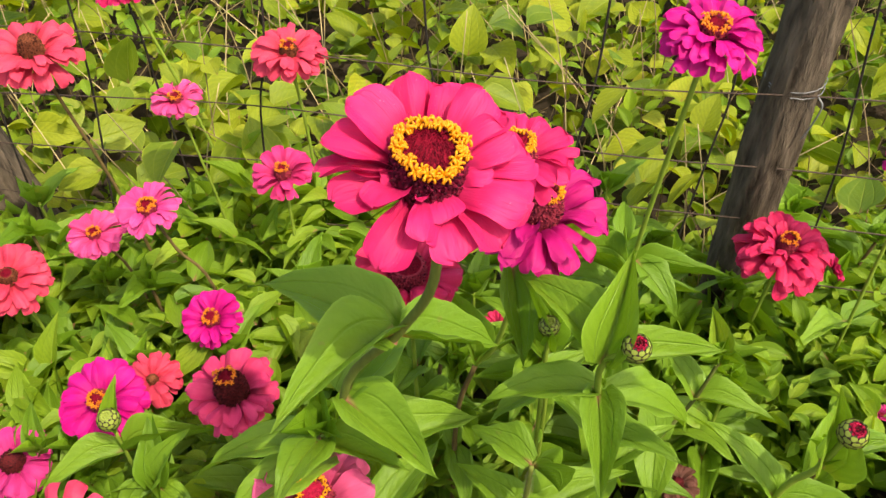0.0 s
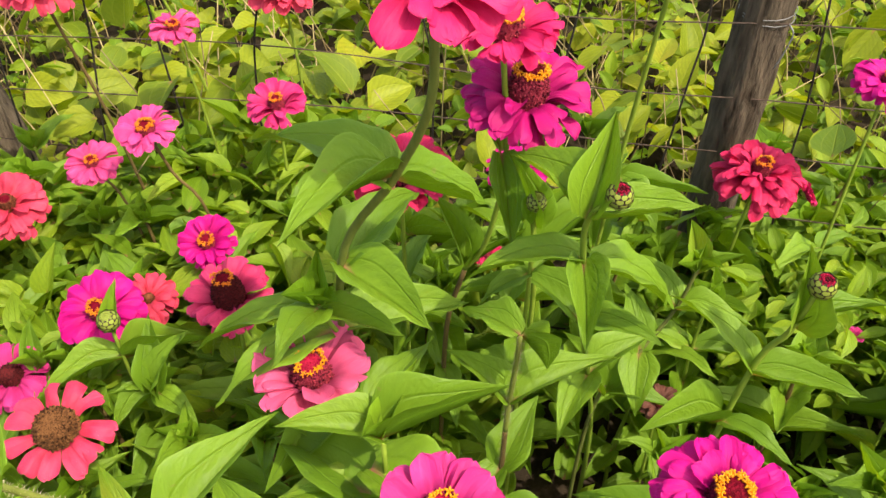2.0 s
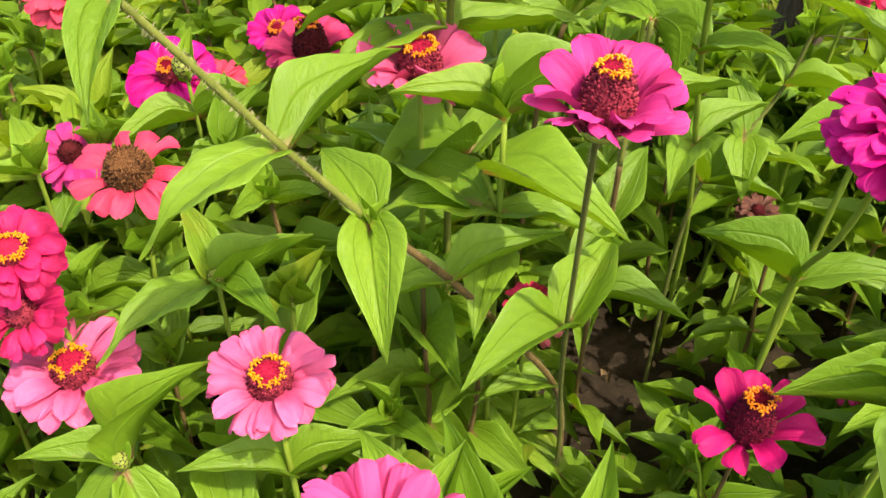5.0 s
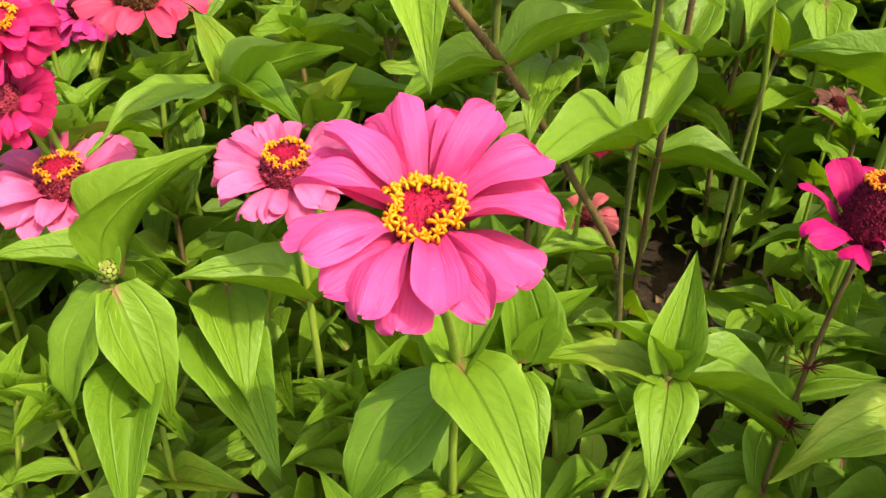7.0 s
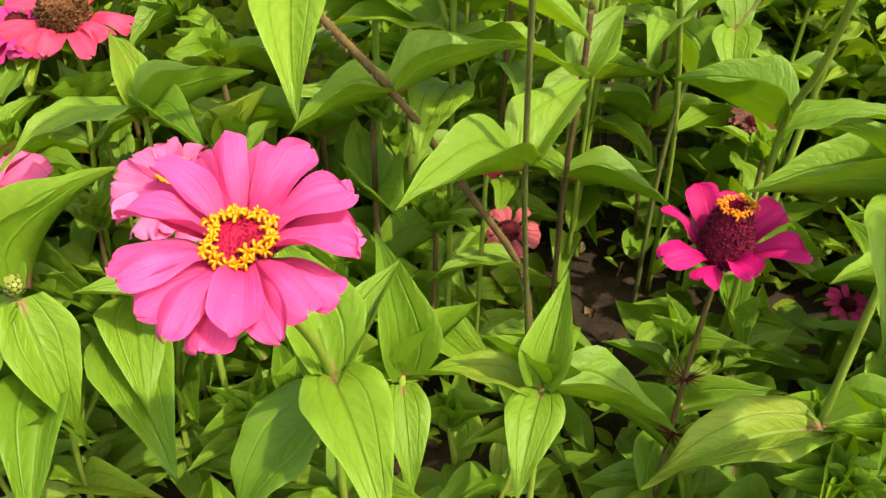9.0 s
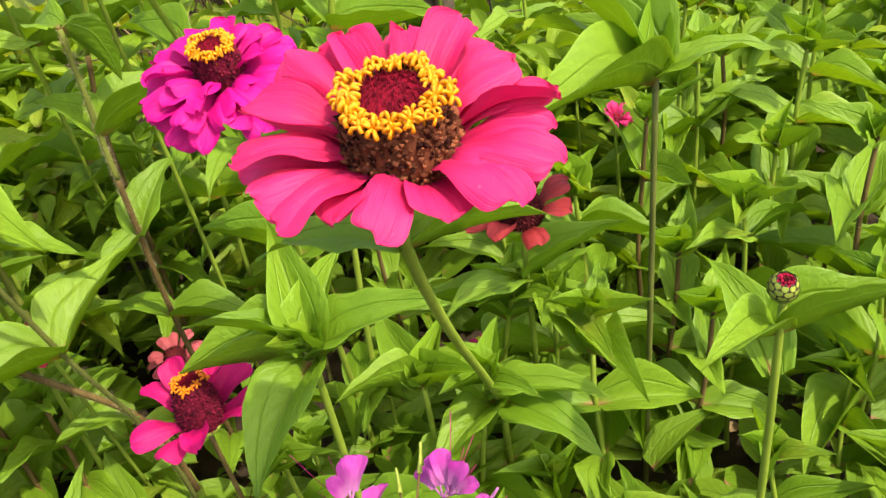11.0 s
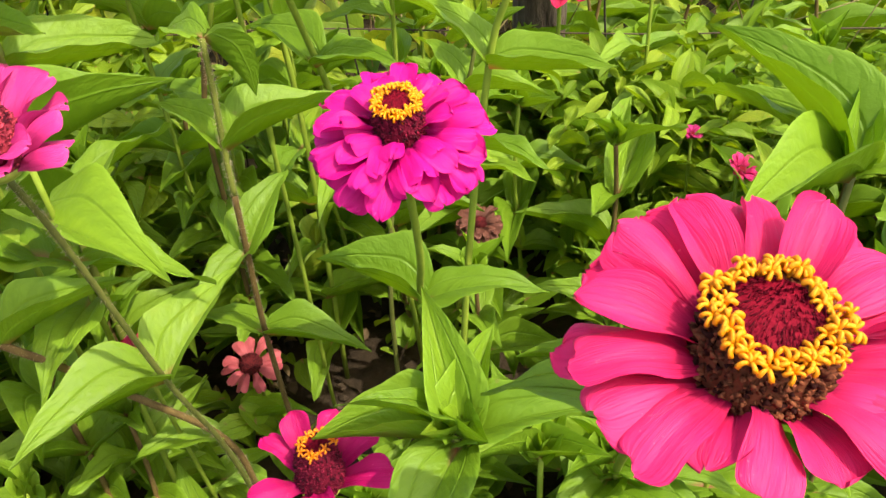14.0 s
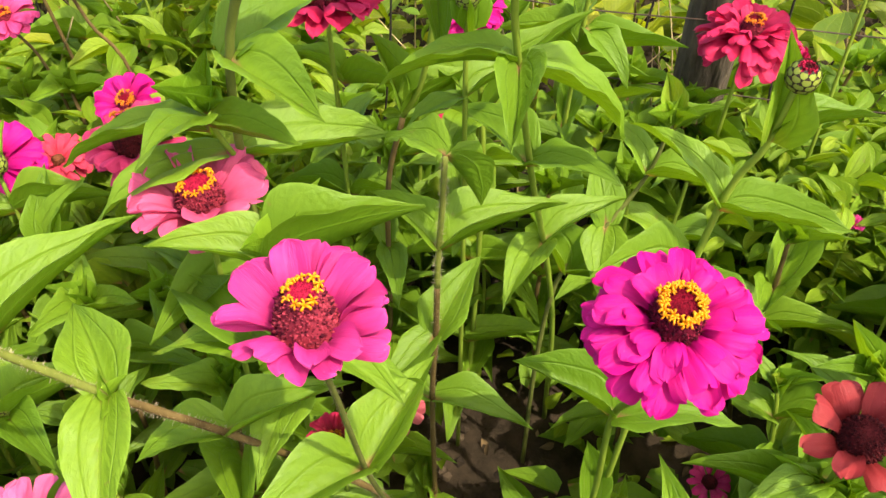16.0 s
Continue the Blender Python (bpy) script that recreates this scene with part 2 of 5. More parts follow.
ORANGE = grainy("orange_floret", (0.54, 0.125, 0.003), (0.64, 0.205, 0.006), 500, 0.5, 0.3, 0.0005)
BUD = grainy("bud_scales", (0.17, 0.23, 0.03), (0.32, 0.36, 0.06), 300, 0.5, 0.3, 0.0006)
BUDRIM = grainy("bud_scale_rim", (0.02, 0.012, 0.01), (0.06, 0.03, 0.02), 300, 0.6)
SOIL = grainy("dark_soil", (0.011, 0.008, 0.005), (0.052, 0.036, 0.022), 55, 0.95, 0.9, 0.006, 0.1)
CLOD = grainy("soil_clod", (0.014, 0.010, 0.007), (0.080, 0.056, 0.036), 120, 0.95, 0.8, 0.002, 0.1, island=True)
DRY = grainy("dry_leaf", (0.05, 0.03, 0.014), (0.20, 0.13, 0.06), 60, 0.8, 0.4, 0.001, island=True)
STRAW = grainy("dry_straw", (0.10, 0.06, 0.025), (0.48, 0.36, 0.17), 40, 0.7, 0.2, 0.001, island=True)
WOOD = grainy("weathered_post", (0.020, 0.014, 0.009), (0.17, 0.13, 0.090), 75, 0.92, 1.0, 0.009, 0.08, stretch=(1.5, 1.5, 0.34))
DARKWIRE = grainy("black_wire", (0.008, 0.007, 0.006), (0.035, 0.026, 0.020), 300, 0.7, 0.4, 0.0003, 0.2)
WIRE = grainy("rusty_wire", (0.022, 0.015, 0.012), (0.10, 0.065, 0.045), 300, 0.8, 0.4, 0.0003, 0.2)
TIE = grainy("tie_wire", (0.12, 0.12, 0.12), (0.32, 0.31, 0.30), 300, 0.6, 0.3, 0.0003, metal=0.6)

HOT = petally("hot_pink_petal", (0.67, 0.010, 0.112), (0.78, 0.042, 0.180), (0.30, 0.002, 0.034))
ROSE = petally("rose_pink_petal", (0.61, 0.028, 0.205), (0.73, 0.070, 0.285), (0.40, 0.008, 0.10))
LIGHT = petally("light_pink_petal", (0.74, 0.056, 0.220), (0.82, 0.118, 0.305), (0.50, 0.010, 0.08))
PALE = petally("pale_pink_petal", (0.77, 0.11, 0.27), (0.86, 0.20, 0.37), (0.50, 0.015, 0.10))
DEEPMAG = petally("deep_magenta_petal", (0.50, 0.001, 0.105), (0.60, 0.008, 0.165), (0.18, 0.0, 0.035))
MAGENTA = petally("magenta_petal", (0.62, 0.001, 0.195), (0.71, 0.008, 0.265), (0.28, 0.0, 0.06))
PURPLE = petally("purple_petal", (0.46, 0.002, 0.13), (0.60, 0.012, 0.21), (0.2, 0.001, 0.045))
DEEPROSE = petally("deep_rose_petal", (0.64, 0.022, 0.15), (0.76, 0.07, 0.24), (0.28, 0.004, 0.04))
DARKROSE = petally("dark_rose_petal", (0.62, 0.028, 0.12), (0.74, 0.08, 0.20), (0.18, 0.003, 0.03))
SPENT = petally("spent_petal", (0.28, 0.16, 0.075), (0.40, 0.26, 0.13), (0.14, 0.06, 0.03))
PINKRED = petally("pink_red_petal", (0.66, 0.035, 0.098), (0.77, 0.10, 0.18), (0.52, 0.02, 0.05))
DUSK = petally("dusky_rose_petal", (0.71, 0.085, 0.21), (0.80, 0.15, 0.30), (0.30, 0.010, 0.06))
LILAC = petally("lilac_pink_petal", (0.70, 0.055, 0.24), (0.79, 0.11, 0.32), (0.5, 0.01, 0.16))
CORAL = petally("coral_petal", (0.64, 0.037, 0.088), (0.75, 0.095, 0.155), (0.55, 0.02, 0.04))
CRIM = petally("crimson_petal", (0.60, 0.012, 0.075), (0.74, 0.045, 0.16), (0.25, 0.003, 0.02))
BRICK = petally("faded_red_petal", (0.31, 0.022, 0.026), (0.43, 0.055, 0.052), (0.11, 0.006, 0.008))
WITHERED = petally("withered_petal", (0.13, 0.045, 0.030), (0.20, 0.075, 0.050), (0.05, 0.02, 0.015))
FADED = petally("faded_pink_petal", (0.50, 0.085, 0.105), (0.60, 0.18, 0.19), (0.25, 0.03, 0.04))
VIOLET = petally("violet_petal", (0.42, 0.03, 0.29), (0.52, 0.11, 0.41), (0.50, 0.22, 0.42))


# ---- mesh helpers ----
def to_mesh(name, bm, mats, smooth=True):
    me = bpy.data.meshes.new(name)
    bm.to_mesh(me)
    bm.free()
    for m in mats if isinstance(mats, (list, tuple)) else (mats,):
        me.materials.append(m)
    me.polygons.foreach_set("use_smooth", [smooth] * len(me.polygons))
    return me


def part(name, bm, material, parent, label=""):
    me = bm if isinstance(bm, bpy.types.Mesh) else to_mesh(name, bm, material)
    ob = new(name, me)
    ob.parent = parent
    return tagged(ob, label)


def grid_sheet(bm, across, along, point, uvl, mat=0):
    """A curved sheet: point(u, v) gives its places, u across in -1..1, v along in 0..1."""
    rows = [[bm.verts.new(point(-1 + 2 * i / across, j / along)) for i in range(across + 1)] for j in range(along + 1)]
    for j in range(along):
        for i in range(across):
            f = bm.faces.new((rows[j][i], rows[j][i + 1], rows[j + 1][i + 1], rows[j + 1][i]))
            f.material_index = mat
            for lp, (a, b) in zip(f.loops, ((i, j), (i + 1, j), (i + 1, j + 1), (i, j + 1))):
                lp[uvl].uv = (a / across, b / along)


def leaf_width(v, kind):
    if kind == "zinnia":
        return (0.56 + 0.44 * math.sin(min(v / 0.28, 1) * math.pi / 2)) * (1 if v < 0.30 else max(0.0, 1 - ((v - 0.30) / 0.70) ** 1.3) ** 1.12)
    if kind == "bean":
        return math.sin(math.pi * v ** 0.62) ** 0.8 if 0 < v < 1 else 0.0
    return math.sin(math.pi * v ** 0.8) if 0 < v < 1 else 0.0


def leaf_mesh(name, mat, fold, arch, twist, wave, seed, kind="zinnia", across=8, along=16):
    bm = bmesh.new()
    uvl = bm.loops.layers.uv.new("UVMap")
    rnd = random.Random(seed)
    ph, bend = rnd.uniform(0, 6), rnd.uniform(-0.06, 0.06)

    def point(u, v):
        w = 0.5 * leaf_width(v, kind)
        edge = abs(u)
        z = fold * edge * w + arch * 4 * v * (1 - v) * 0.25 + wave * edge * edge * (math.sin(9 * v + ph + (1.2 if u > 0 else 0)) + 0.5 * math.sin(21 * v + ph * 3 + (2.0 if u > 0 else 0))) * 0.66
        z += 0.085 * w * math.sin(2 * math.pi * edge) ** 2 * (1 - 0.5 * v) if kind == "zinnia" else 0.0
        a = twist * v
        x = u * w
        return Vector((x * math.cos(a) + bend * math.sin(math.pi * v), v, z + x * math.sin(a)))

    grid_sheet(bm, across, along, point, uvl)
    bmesh.ops.remove_doubles(bm, verts=bm.verts, dist=1e-5)
    return to_mesh(name, bm, mat)


LEAVES = [leaf_mesh("leaf", LEAF, f, a, t, w, i) for i, (f, a, t, w) in enumerate(
    [(0.55, 0.26, 0.1, 0.025), (0.35, 0.38, -0.2, 0.04), (0.85, 0.12, 0.2, 0.03), (0.2, 0.45, 0.0, 0.045), (0.5, -0.12, -0.25, 0.04), (0.3, 0.30, 0.35, 0.06), (0.7, 0.48, -0.12, 0.03)])]
YOUNGS = [leaf_mesh("young_leaf", YOUNG, f, a, t, w, i + 20) for i, (f, a, t, w) in enumerate(
    [(0.9, -0.1, 0.1, 0.02), (0.7, 0.15, -0.2, 0.04), (1.1, -0.2, 0.2, 0.03)])]


def along_to(base, tip, width, roll=0.0):
    """The pose of a leaf or petal that starts at base, ends at tip, with its upper face to the sky."""
    b, t = Vector(base), Vector(tip)
    y = (t - b).normalized()
    x = y.cross(Vector((0, 0, 1)))
    x = x.normalized() if x.length > 1e-4 else Vector((1, 0, 0))
    z = x.cross(y)
    n = (t - b).length
    m = Matrix((x, y, z)).transposed().to_4x4() @ Matrix.Rotation(roll, 4, "Y")
    return Matrix.Translation(b) @ m @ Matrix.Diagonal((width, n, n, 1))


def spline(points, steps=6):
    p = [Vector(q) for q in points]
    p = [2 * p[0] - p[1]] + p + [2 * p[-1] - p[-2]]
    out = []
    for i in range(1, len(p) - 2):
        for s in range(steps):
            t = s / steps
            out.append(0.5 * (2 * p[i] + (p[i + 1] - p[i - 1]) * t + (2 * p[i - 1] - 5 * p[i] + 4 * p[i + 1] - p[i + 2]) * t * t
                              + (3 * p[i] - p[i - 1] - 3 * p[i + 1] + p[i + 2]) * t ** 3))
    return out + [p[-2]]


def tube(bm, points, r0, r1, sides=8, steps=6, mat=0, cap=True):
    pts = spline(points, steps) if steps else [Vector(q) for q in points]
    rings, side = [], Vector((1, 0.1, 0)).normalized()
    for i, q in enumerate(pts):
        d = (pts[min(i + 1, len(pts) - 1)] - pts[max(i - 1, 0)]).normalized()
        side = (side - d * side.dot(d)).normalized()
        up = d.cross(side)
        r = r0 + (r1 - r0) * i / (len(pts) - 1)
        rings.append([bm.verts.new(q + r * (math.cos(a) * side + math.sin(a) * up)) for a in (2 * math.pi * k / sides for k in range(sides))])
    for a, b in zip(rings, rings[1:]):
        for k in range(sides):
            bm.faces.new((a[k], a[(k + 1) % sides], b[(k + 1) % sides], b[k])).material_index = mat
    if cap:
        bm.faces.new(rings[-1]).material_index = mat
        bm.faces.new(rings[0][::-1]).material_index = mat
    return pts


# ---- ground ----
def ground():
    bm = bmesh.new()
    uvl = bm.loops.layers.uv.new("UVMap")

    def point(u, v):
        x, y = 3.2 * u ** 3 * 0.55 + 1.5 * u, -1.0 + 4.5 * v
        fade = max(0.0, 1 - max(0.0, abs(x) - 1.2) / 1.5)
        z = 0.022 * noise.fractal(Vector((x * 9, y * 9, 0)), 1.0, 2.0, 4) + 0.03 * noise.noise(Vector((x * 2, y * 2, 4)))
        return Vector((x, y, z * fade - 0.005))

    grid_sheet(bm, 150, 170, point, uvl)
    b = [e for e in bm.edges if e.is_boundary]
    ext = bmesh.ops.extrude_edge_only(bm, edges=b)
    for v in [g for g in ext["geom"] if isinstance(g, bmesh.types.BMVert)]:
        c = Vector((v.co.x, v.co.y - 1.2, 0)).normalized() * 1500
        v.co = Vector((c.x, c.y, -0.6))
    return tagged(new("ground", to_mesh("ground", bm, SOIL)), "dark brown crumbly garden soil", "ground", kind="structure")


ground()


def clods():
    bm = bmesh.new()
    rnd = random.Random(5)
    for i in range(1500):
        x, y = rnd.uniform(-0.8, 0.8), rnd.uniform(-0.2, 1.0)
        s = rnd.uniform(0.0015, 0.008)
        g = bmesh.ops.create_icosphere(bm, subdivisions=1, radius=s)
        q = Euler((rnd.uniform(0, 6), rnd.uniform(0, 6), 0)).to_matrix()
        for v in g["verts"]:
            v.co = q @ (v.co * rnd.uniform(0.7, 1.25)) + Vector((x, y, 0.004 + 0.02 * noise.noise(Vector((x * 9, y * 9, 0)))))
    return tagged(new("soil_clods", to_mesh("soil_clods", bm, CLOD, False)), "small brown lumps of earth on the bed", "soil", kind="stuff")


clods()


# ---- fence ----
def fence_at(x):
    return 0.655 + (0.30 - x) * 0.183


def fence_post(x, y, r, height, lean):
    ob = new("fence_post")
    ob.location = (x, y, 0)
    bm = bmesh.new()
    sides, n = 36, 70
    rings = []
    for j in range(n + 1):
        z = -0.1 + (height + 0.1) * j / n
        ring = []
        for k in range(sides):
            a = 2 * math.pi * k / sides
            rr = r * (1.08 - 0.12 * j / n) * (1 + 0.07 * noise.noise(Vector((math.cos(a) * 1.6, math.sin(a) * 1.6, z * 3 + x * 9))))
            rr += 0.0026 * noise.noise(Vector((math.cos(a) * 7, math.sin(a) * 7, z * 9))) + 0.0030 * noise.noise(Vector((math.cos(a) * 2, math.sin(a) * 2, z * 22)))
            ring.append(bm.verts.new((rr * math.cos(a) + lean * z + 0.006 * noise.noise(Vector((0, x, z * 4))), rr * math.sin(a), z)))
        rings.append(ring)
    for a, b in zip(rings, rings[1:]):
        for k in range(sides):
            bm.faces.new((a[k], a[(k + 1) % sides], b[(k + 1) % sides], b[k]))
    bm.faces.new(rings[-1])
    part("post", bm, WOOD, ob)
    z0 = 0.50
    for q in range(2):
        bm = bmesh.new()
        pts = [(1.04 * r * math.cos(a) + lean * z0, 1.04 * r * math.sin(a), z0 + 0.005 * q + 0.003 * math.sin(a + q)) for a in (2 * math.pi * k / 16 for k in range(17))]
        tube(bm, pts, 0.0005, 0.0005, 5, 0)
        part("wire_tie", bm, TIE, ob, "dull grey twisted tie wire")
    bm = bmesh.new()
    tube(bm, [(r * 0.5 + lean * z0, -r * 1.05, z0), (r * 0.65 + lean * z0, -r * 1.25, z0 - 0.008), (r * 0.5 + lean * z0, -r * 1.2, z0 - 0.03), (r * 0.35 + lean * z0, -r * 1.12, z0 - 0.045)], 0.0009, 0.0007, 5)
    part("wire_end", bm, TIE, ob, "loose end of tie wire")
    return tagged(ob, "weathered dark grey-brown wooden fence post with a wire tie", "fence post", "fence posts")


fence_post(0.309, 0.672, 0.0255, 0.95, 0.02)
fence_post(-0.49, 0.84, 0.042, 0.62, -0.26)


def wire_fence():
    ob = new("wire_fence")
    ob.location = (0, fence_at(0), 0)
    rnd = random.Random(3)
    o = ob.location
    for z in (0.21, 0.29, 0.365, 0.43, 0.503, 0.60, 0.72):
        bm = bmesh.new()
        pts = []
        for i in range(24):
            x = -1.5 + 3.0 * i / 23
            pts.append(Vector((x, fence_at(x) - 0.004, z - 0.012 * abs(math.sin(x * 3.7 + z * 9)) + rnd.uniform(-0.003, 0.003) - 0.03 * max(0, -x - 0.2))) - o)
        tube(bm, pts, 0.0008, 0.0008, 5, 3)
        part("horizontal_wire", bm, WIRE, ob)
    for x in (-1.2, -1.02, -0.86, -0.70, -0.47, -0.395, -0.30, -0.17, -0.02, 0.145, 0.240, 0.378, 0.52, 0.66, 0.80, 0.95):
        bm = bmesh.new()
        pts = [Vector((x + rnd.uniform(-0.006, 0.006) + 0.02 * math.sin(z * 6 + x * 20), fence_at(x) + 0.002, z)) - o for z in (0.0, 0.15, 0.3, 0.42, 0.5, 0.62, 0.74)]
        tube(bm, pts, 0.0012, 0.0012, 5, 4)
        part("upright_wire", bm, DARKWIRE, ob)
    return tagged(ob, "rusty woven wire mesh fence between wooden posts", "fence")


wire_fence()


# ---- flower parts ----
def petal_mesh(mat, shape, seed):
    """A spoon-shaped ray petal of unit length with two long furrows and a softly lobed tip.
    shape: (tip droop, cup, ripple, bluntness of the tip)."""
    droop, cup, ripple, blunt = shape
    rnd = random.Random(seed)
    ph, bend = rnd.uniform(0, 6), rnd.uniform(-0.06, 0.06)
    skew, lobe, furrow = rnd.uniform(-0.05, 0.05), rnd.uniform(0.010, 0.024), rnd.uniform(0.020, 0.034)
    roll = rnd.choice((-1, 1)) * rnd.uniform(0.0, 0.10)
    bm = bmesh.new()
    uvl = bm.loops.layers.uv.new("UVMap")

    def point(u, v):
        v = 1 - (1 - v) ** 2.2
        g = min(v / 0.80, 1)
        w = 0.5 * (0.42 + 0.58 * math.sin(g * math.pi / 2) ** 1.4)
        if v > 0.85:
            w *= math.sqrt(max(0.0, 1 - ((v - 0.85) / 0.152) ** blunt))
        tip = max(0.0, (v - 0.6) / 0.4) ** 2
        y = v + lobe * math.cos(u * 8.4 + ph) * tip + skew * u * v * v
        z = 0.09 * math.sin(math.pi * v) - droop * max(0, v - 0.45) ** 2 - droop * 0.8 * max(0, v - 0.85) ** 1.5
        z += cup * u * u * w * 1.8 + roll * u * v * w
        z -= furrow * (math.exp(-((u - 0.34) / 0.15) ** 2) + math.exp(-((u + 0.34) / 0.15) ** 2)) * min(1, 2.5 * v) * (1 - 0.55 * v)
        z += ripple * math.sin(u * 3.1 + ph) * v + ripple * 1.2 * math.sin(v * 8 + ph * 2) * u * abs(u) + 0.006 * math.sin(u * 14 + v * 5 + ph) * v
        return Vector((u * w + bend * v * v, y, z))

    grid_sheet(bm, 12, 13, point, uvl)
    bmesh.ops.remove_doubles(bm, verts=bm.verts, dist=1e-5)
    return to_mesh("petal", bm, mat)


PETALS = {}


def petals_of(mat):
    if mat.name not in PETALS:
        PETALS[mat.name] = [petal_mesh(mat, s, i) for i, s in enumerate(
            [(0.24, 0.10, 0.03, 2.6), (0.12, -0.14, 0.03, 2.3), (0.38, -0.10, 0.04, 2.8), (0.15, 0.20, 0.045, 2.1), (0.30, -0.06, 0.045, 2.4), (0.20, 0.14, -0.04, 2.9), (0.50, 0.0, 0.03, 2.2), (0.16, -0.18, 0.05, 2.7), (0.62, -0.1, 0.05, 2.5)])]
    return PETALS[mat.name]


def floret_mesh(mat):
    """A small open star of five fat, curled finger lobes on a slender tube."""
    bm = bmesh.new()
    for k in range(5):
        a = 2 * math.pi * k / 5 + (0.2 if k % 2 else -0.1)
        c, q = math.cos(a), math.sin(a)
        reach, lift = 0.84 + 0.12 * (k % 3), 0.08 * (k % 2)
        pts = [(0.1 * c, 0.1 * q, 0.35), (0.4 * reach * c, 0.4 * reach * q, 0.78 + lift), (0.78 * reach * c, 0.78 * reach * q, 0.80 + lift), (1.06 * reach * c, 1.06 * reach * q, 0.52 + lift)]
        tube(bm, pts, 0.17, 0.23, 6, 2)
    tube(bm, [(0, 0, -1.2), (0, 0, -0.2), (0, 0, 0.5)], 0.12, 0.2, 6, 2)
    return to_mesh("floret", bm, mat)


FLORET = {YELLOW.name: floret_mesh(YELLOW), ORANGE.name: floret_mesh(ORANGE)}


def cone_bm(r, h, top, bumps, size, dome=0.0, bald=False):
    """A barrel-shaped flower centre of radius r, narrowing to top * r, covered in small upright scales set in a spiral."""
    bm = bmesh.new()

    def profile(f):
        return r * (0.86 + 0.14 * math.sin(min(f / 0.3, 1) * math.pi / 2) - (1 - top) * f ** 2.2)

    def skin(f, t):
        return Vector((profile(f) * math.cos(t), profile(f) * math.sin(t), h * f))

    rings = [[bm.verts.new(skin(j / 8, 2 * math.pi * k / 18)) for k in range(18)] for j in range(9)]
    for c in (0.6, 0.15):
        rings.append([bm.verts.new(Vector((r * top * c * math.cos(t), r * top * c * math.sin(t), h + dome * (1 - c * c)))) for t in (2 * math.pi * k / 18 for k in range(18))])
    for p, q in zip(rings, rings[1:]):
        for k in range(18):
            bm.faces.new((p[k], p[(k + 1) % 18], q[(k + 1) % 18], q[k]))
    bm.faces.new(rings[-1])
    rnd = random.Random(int(r * 1e6) + bumps)
    side = 2 * h / (2 * h + r * top)
    for i in range(bumps):
        f, t = (i + rnd.uniform(0, 1)) / bumps, i * 2.39996 + rnd.uniform(-0.16, 0.16)
        if f < side:
            c = skin(f / side, t)
            n = Vector((math.cos(t), math.sin(t), 0.45 + 0.6 * f)).normalized()
        elif bald:
            continue
        else:
            q = math.sqrt(max(0.0, 1 - (f - side) / (1 - side)))
            c = Vector((r * top * q * math.cos(t), r * top * q * math.sin(t), h + dome * (1 - q * q)))
            n = Vector((0.5 * q * math.cos(t), 0.5 * q * math.sin(t), 1)).normalized()
        s = size * rnd.choice((0.6, 0.8, 1.0, 1.2, 1.5)) * rnd.uniform(0.85, 1.15)
        n = (n + Vector((rnd.uniform(-0.45, 0.45), rnd.uniform(-0.45, 0.45), rnd.uniform(-0.3, 0.3)))).normalized()
        e1 = n.orthogonal().normalized()
        e2 = n.cross(e1)
        b = [bm.verts.new(c + s * 0.55 * (e1 * math.cos(k * 2.094) + e2 * math.sin(k * 2.094)) - n * s * 0.3) for k in range(3)]
        m = [bm.verts.new(c + s * 0.5 * (e1 * math.cos(k * 2.094 + 0.5) + e2 * math.sin(k * 2.094 + 0.5)) + n * s * 0.5) for k in range(3)]
        tip = bm.verts.new(c + n * s * rnd.uniform(0.7, 1.6))
        for k in range(3):
            bm.faces.new((b[k], b[(k + 1) % 3], m[(k + 1) % 3], m[k]))
            bm.faces.new((m[k], m[(k + 1) % 3], tip))
    return bm


def calyx_bm(r, h):
    """The green cup of overlapping bracts under a flower."""
    bm = bmesh.new()
    rings = []
    for rr, z in ((0.35, -1.0), (0.8, -0.75), (1.05, -0.3), (1.05, 0.05), (0.6, 0.1)):
        rings.append([bm.verts.new((r * rr * math.cos(t) * (1 + 0.06 * math.sin(9 * t)), r * rr * math.sin(t) * (1 + 0.06 * math.sin(9 * t)), h * z)) for t in (2 * math.pi * k / 18 for k in range(18))])
    for p, q in zip(rings, rings[1:]):
        for k in range(18):
            bm.faces.new((p[k], p[(k + 1) % 18], q[(k + 1) % 18], q[k]))
    bm.faces.new(rings[0][::-1])
    return bm


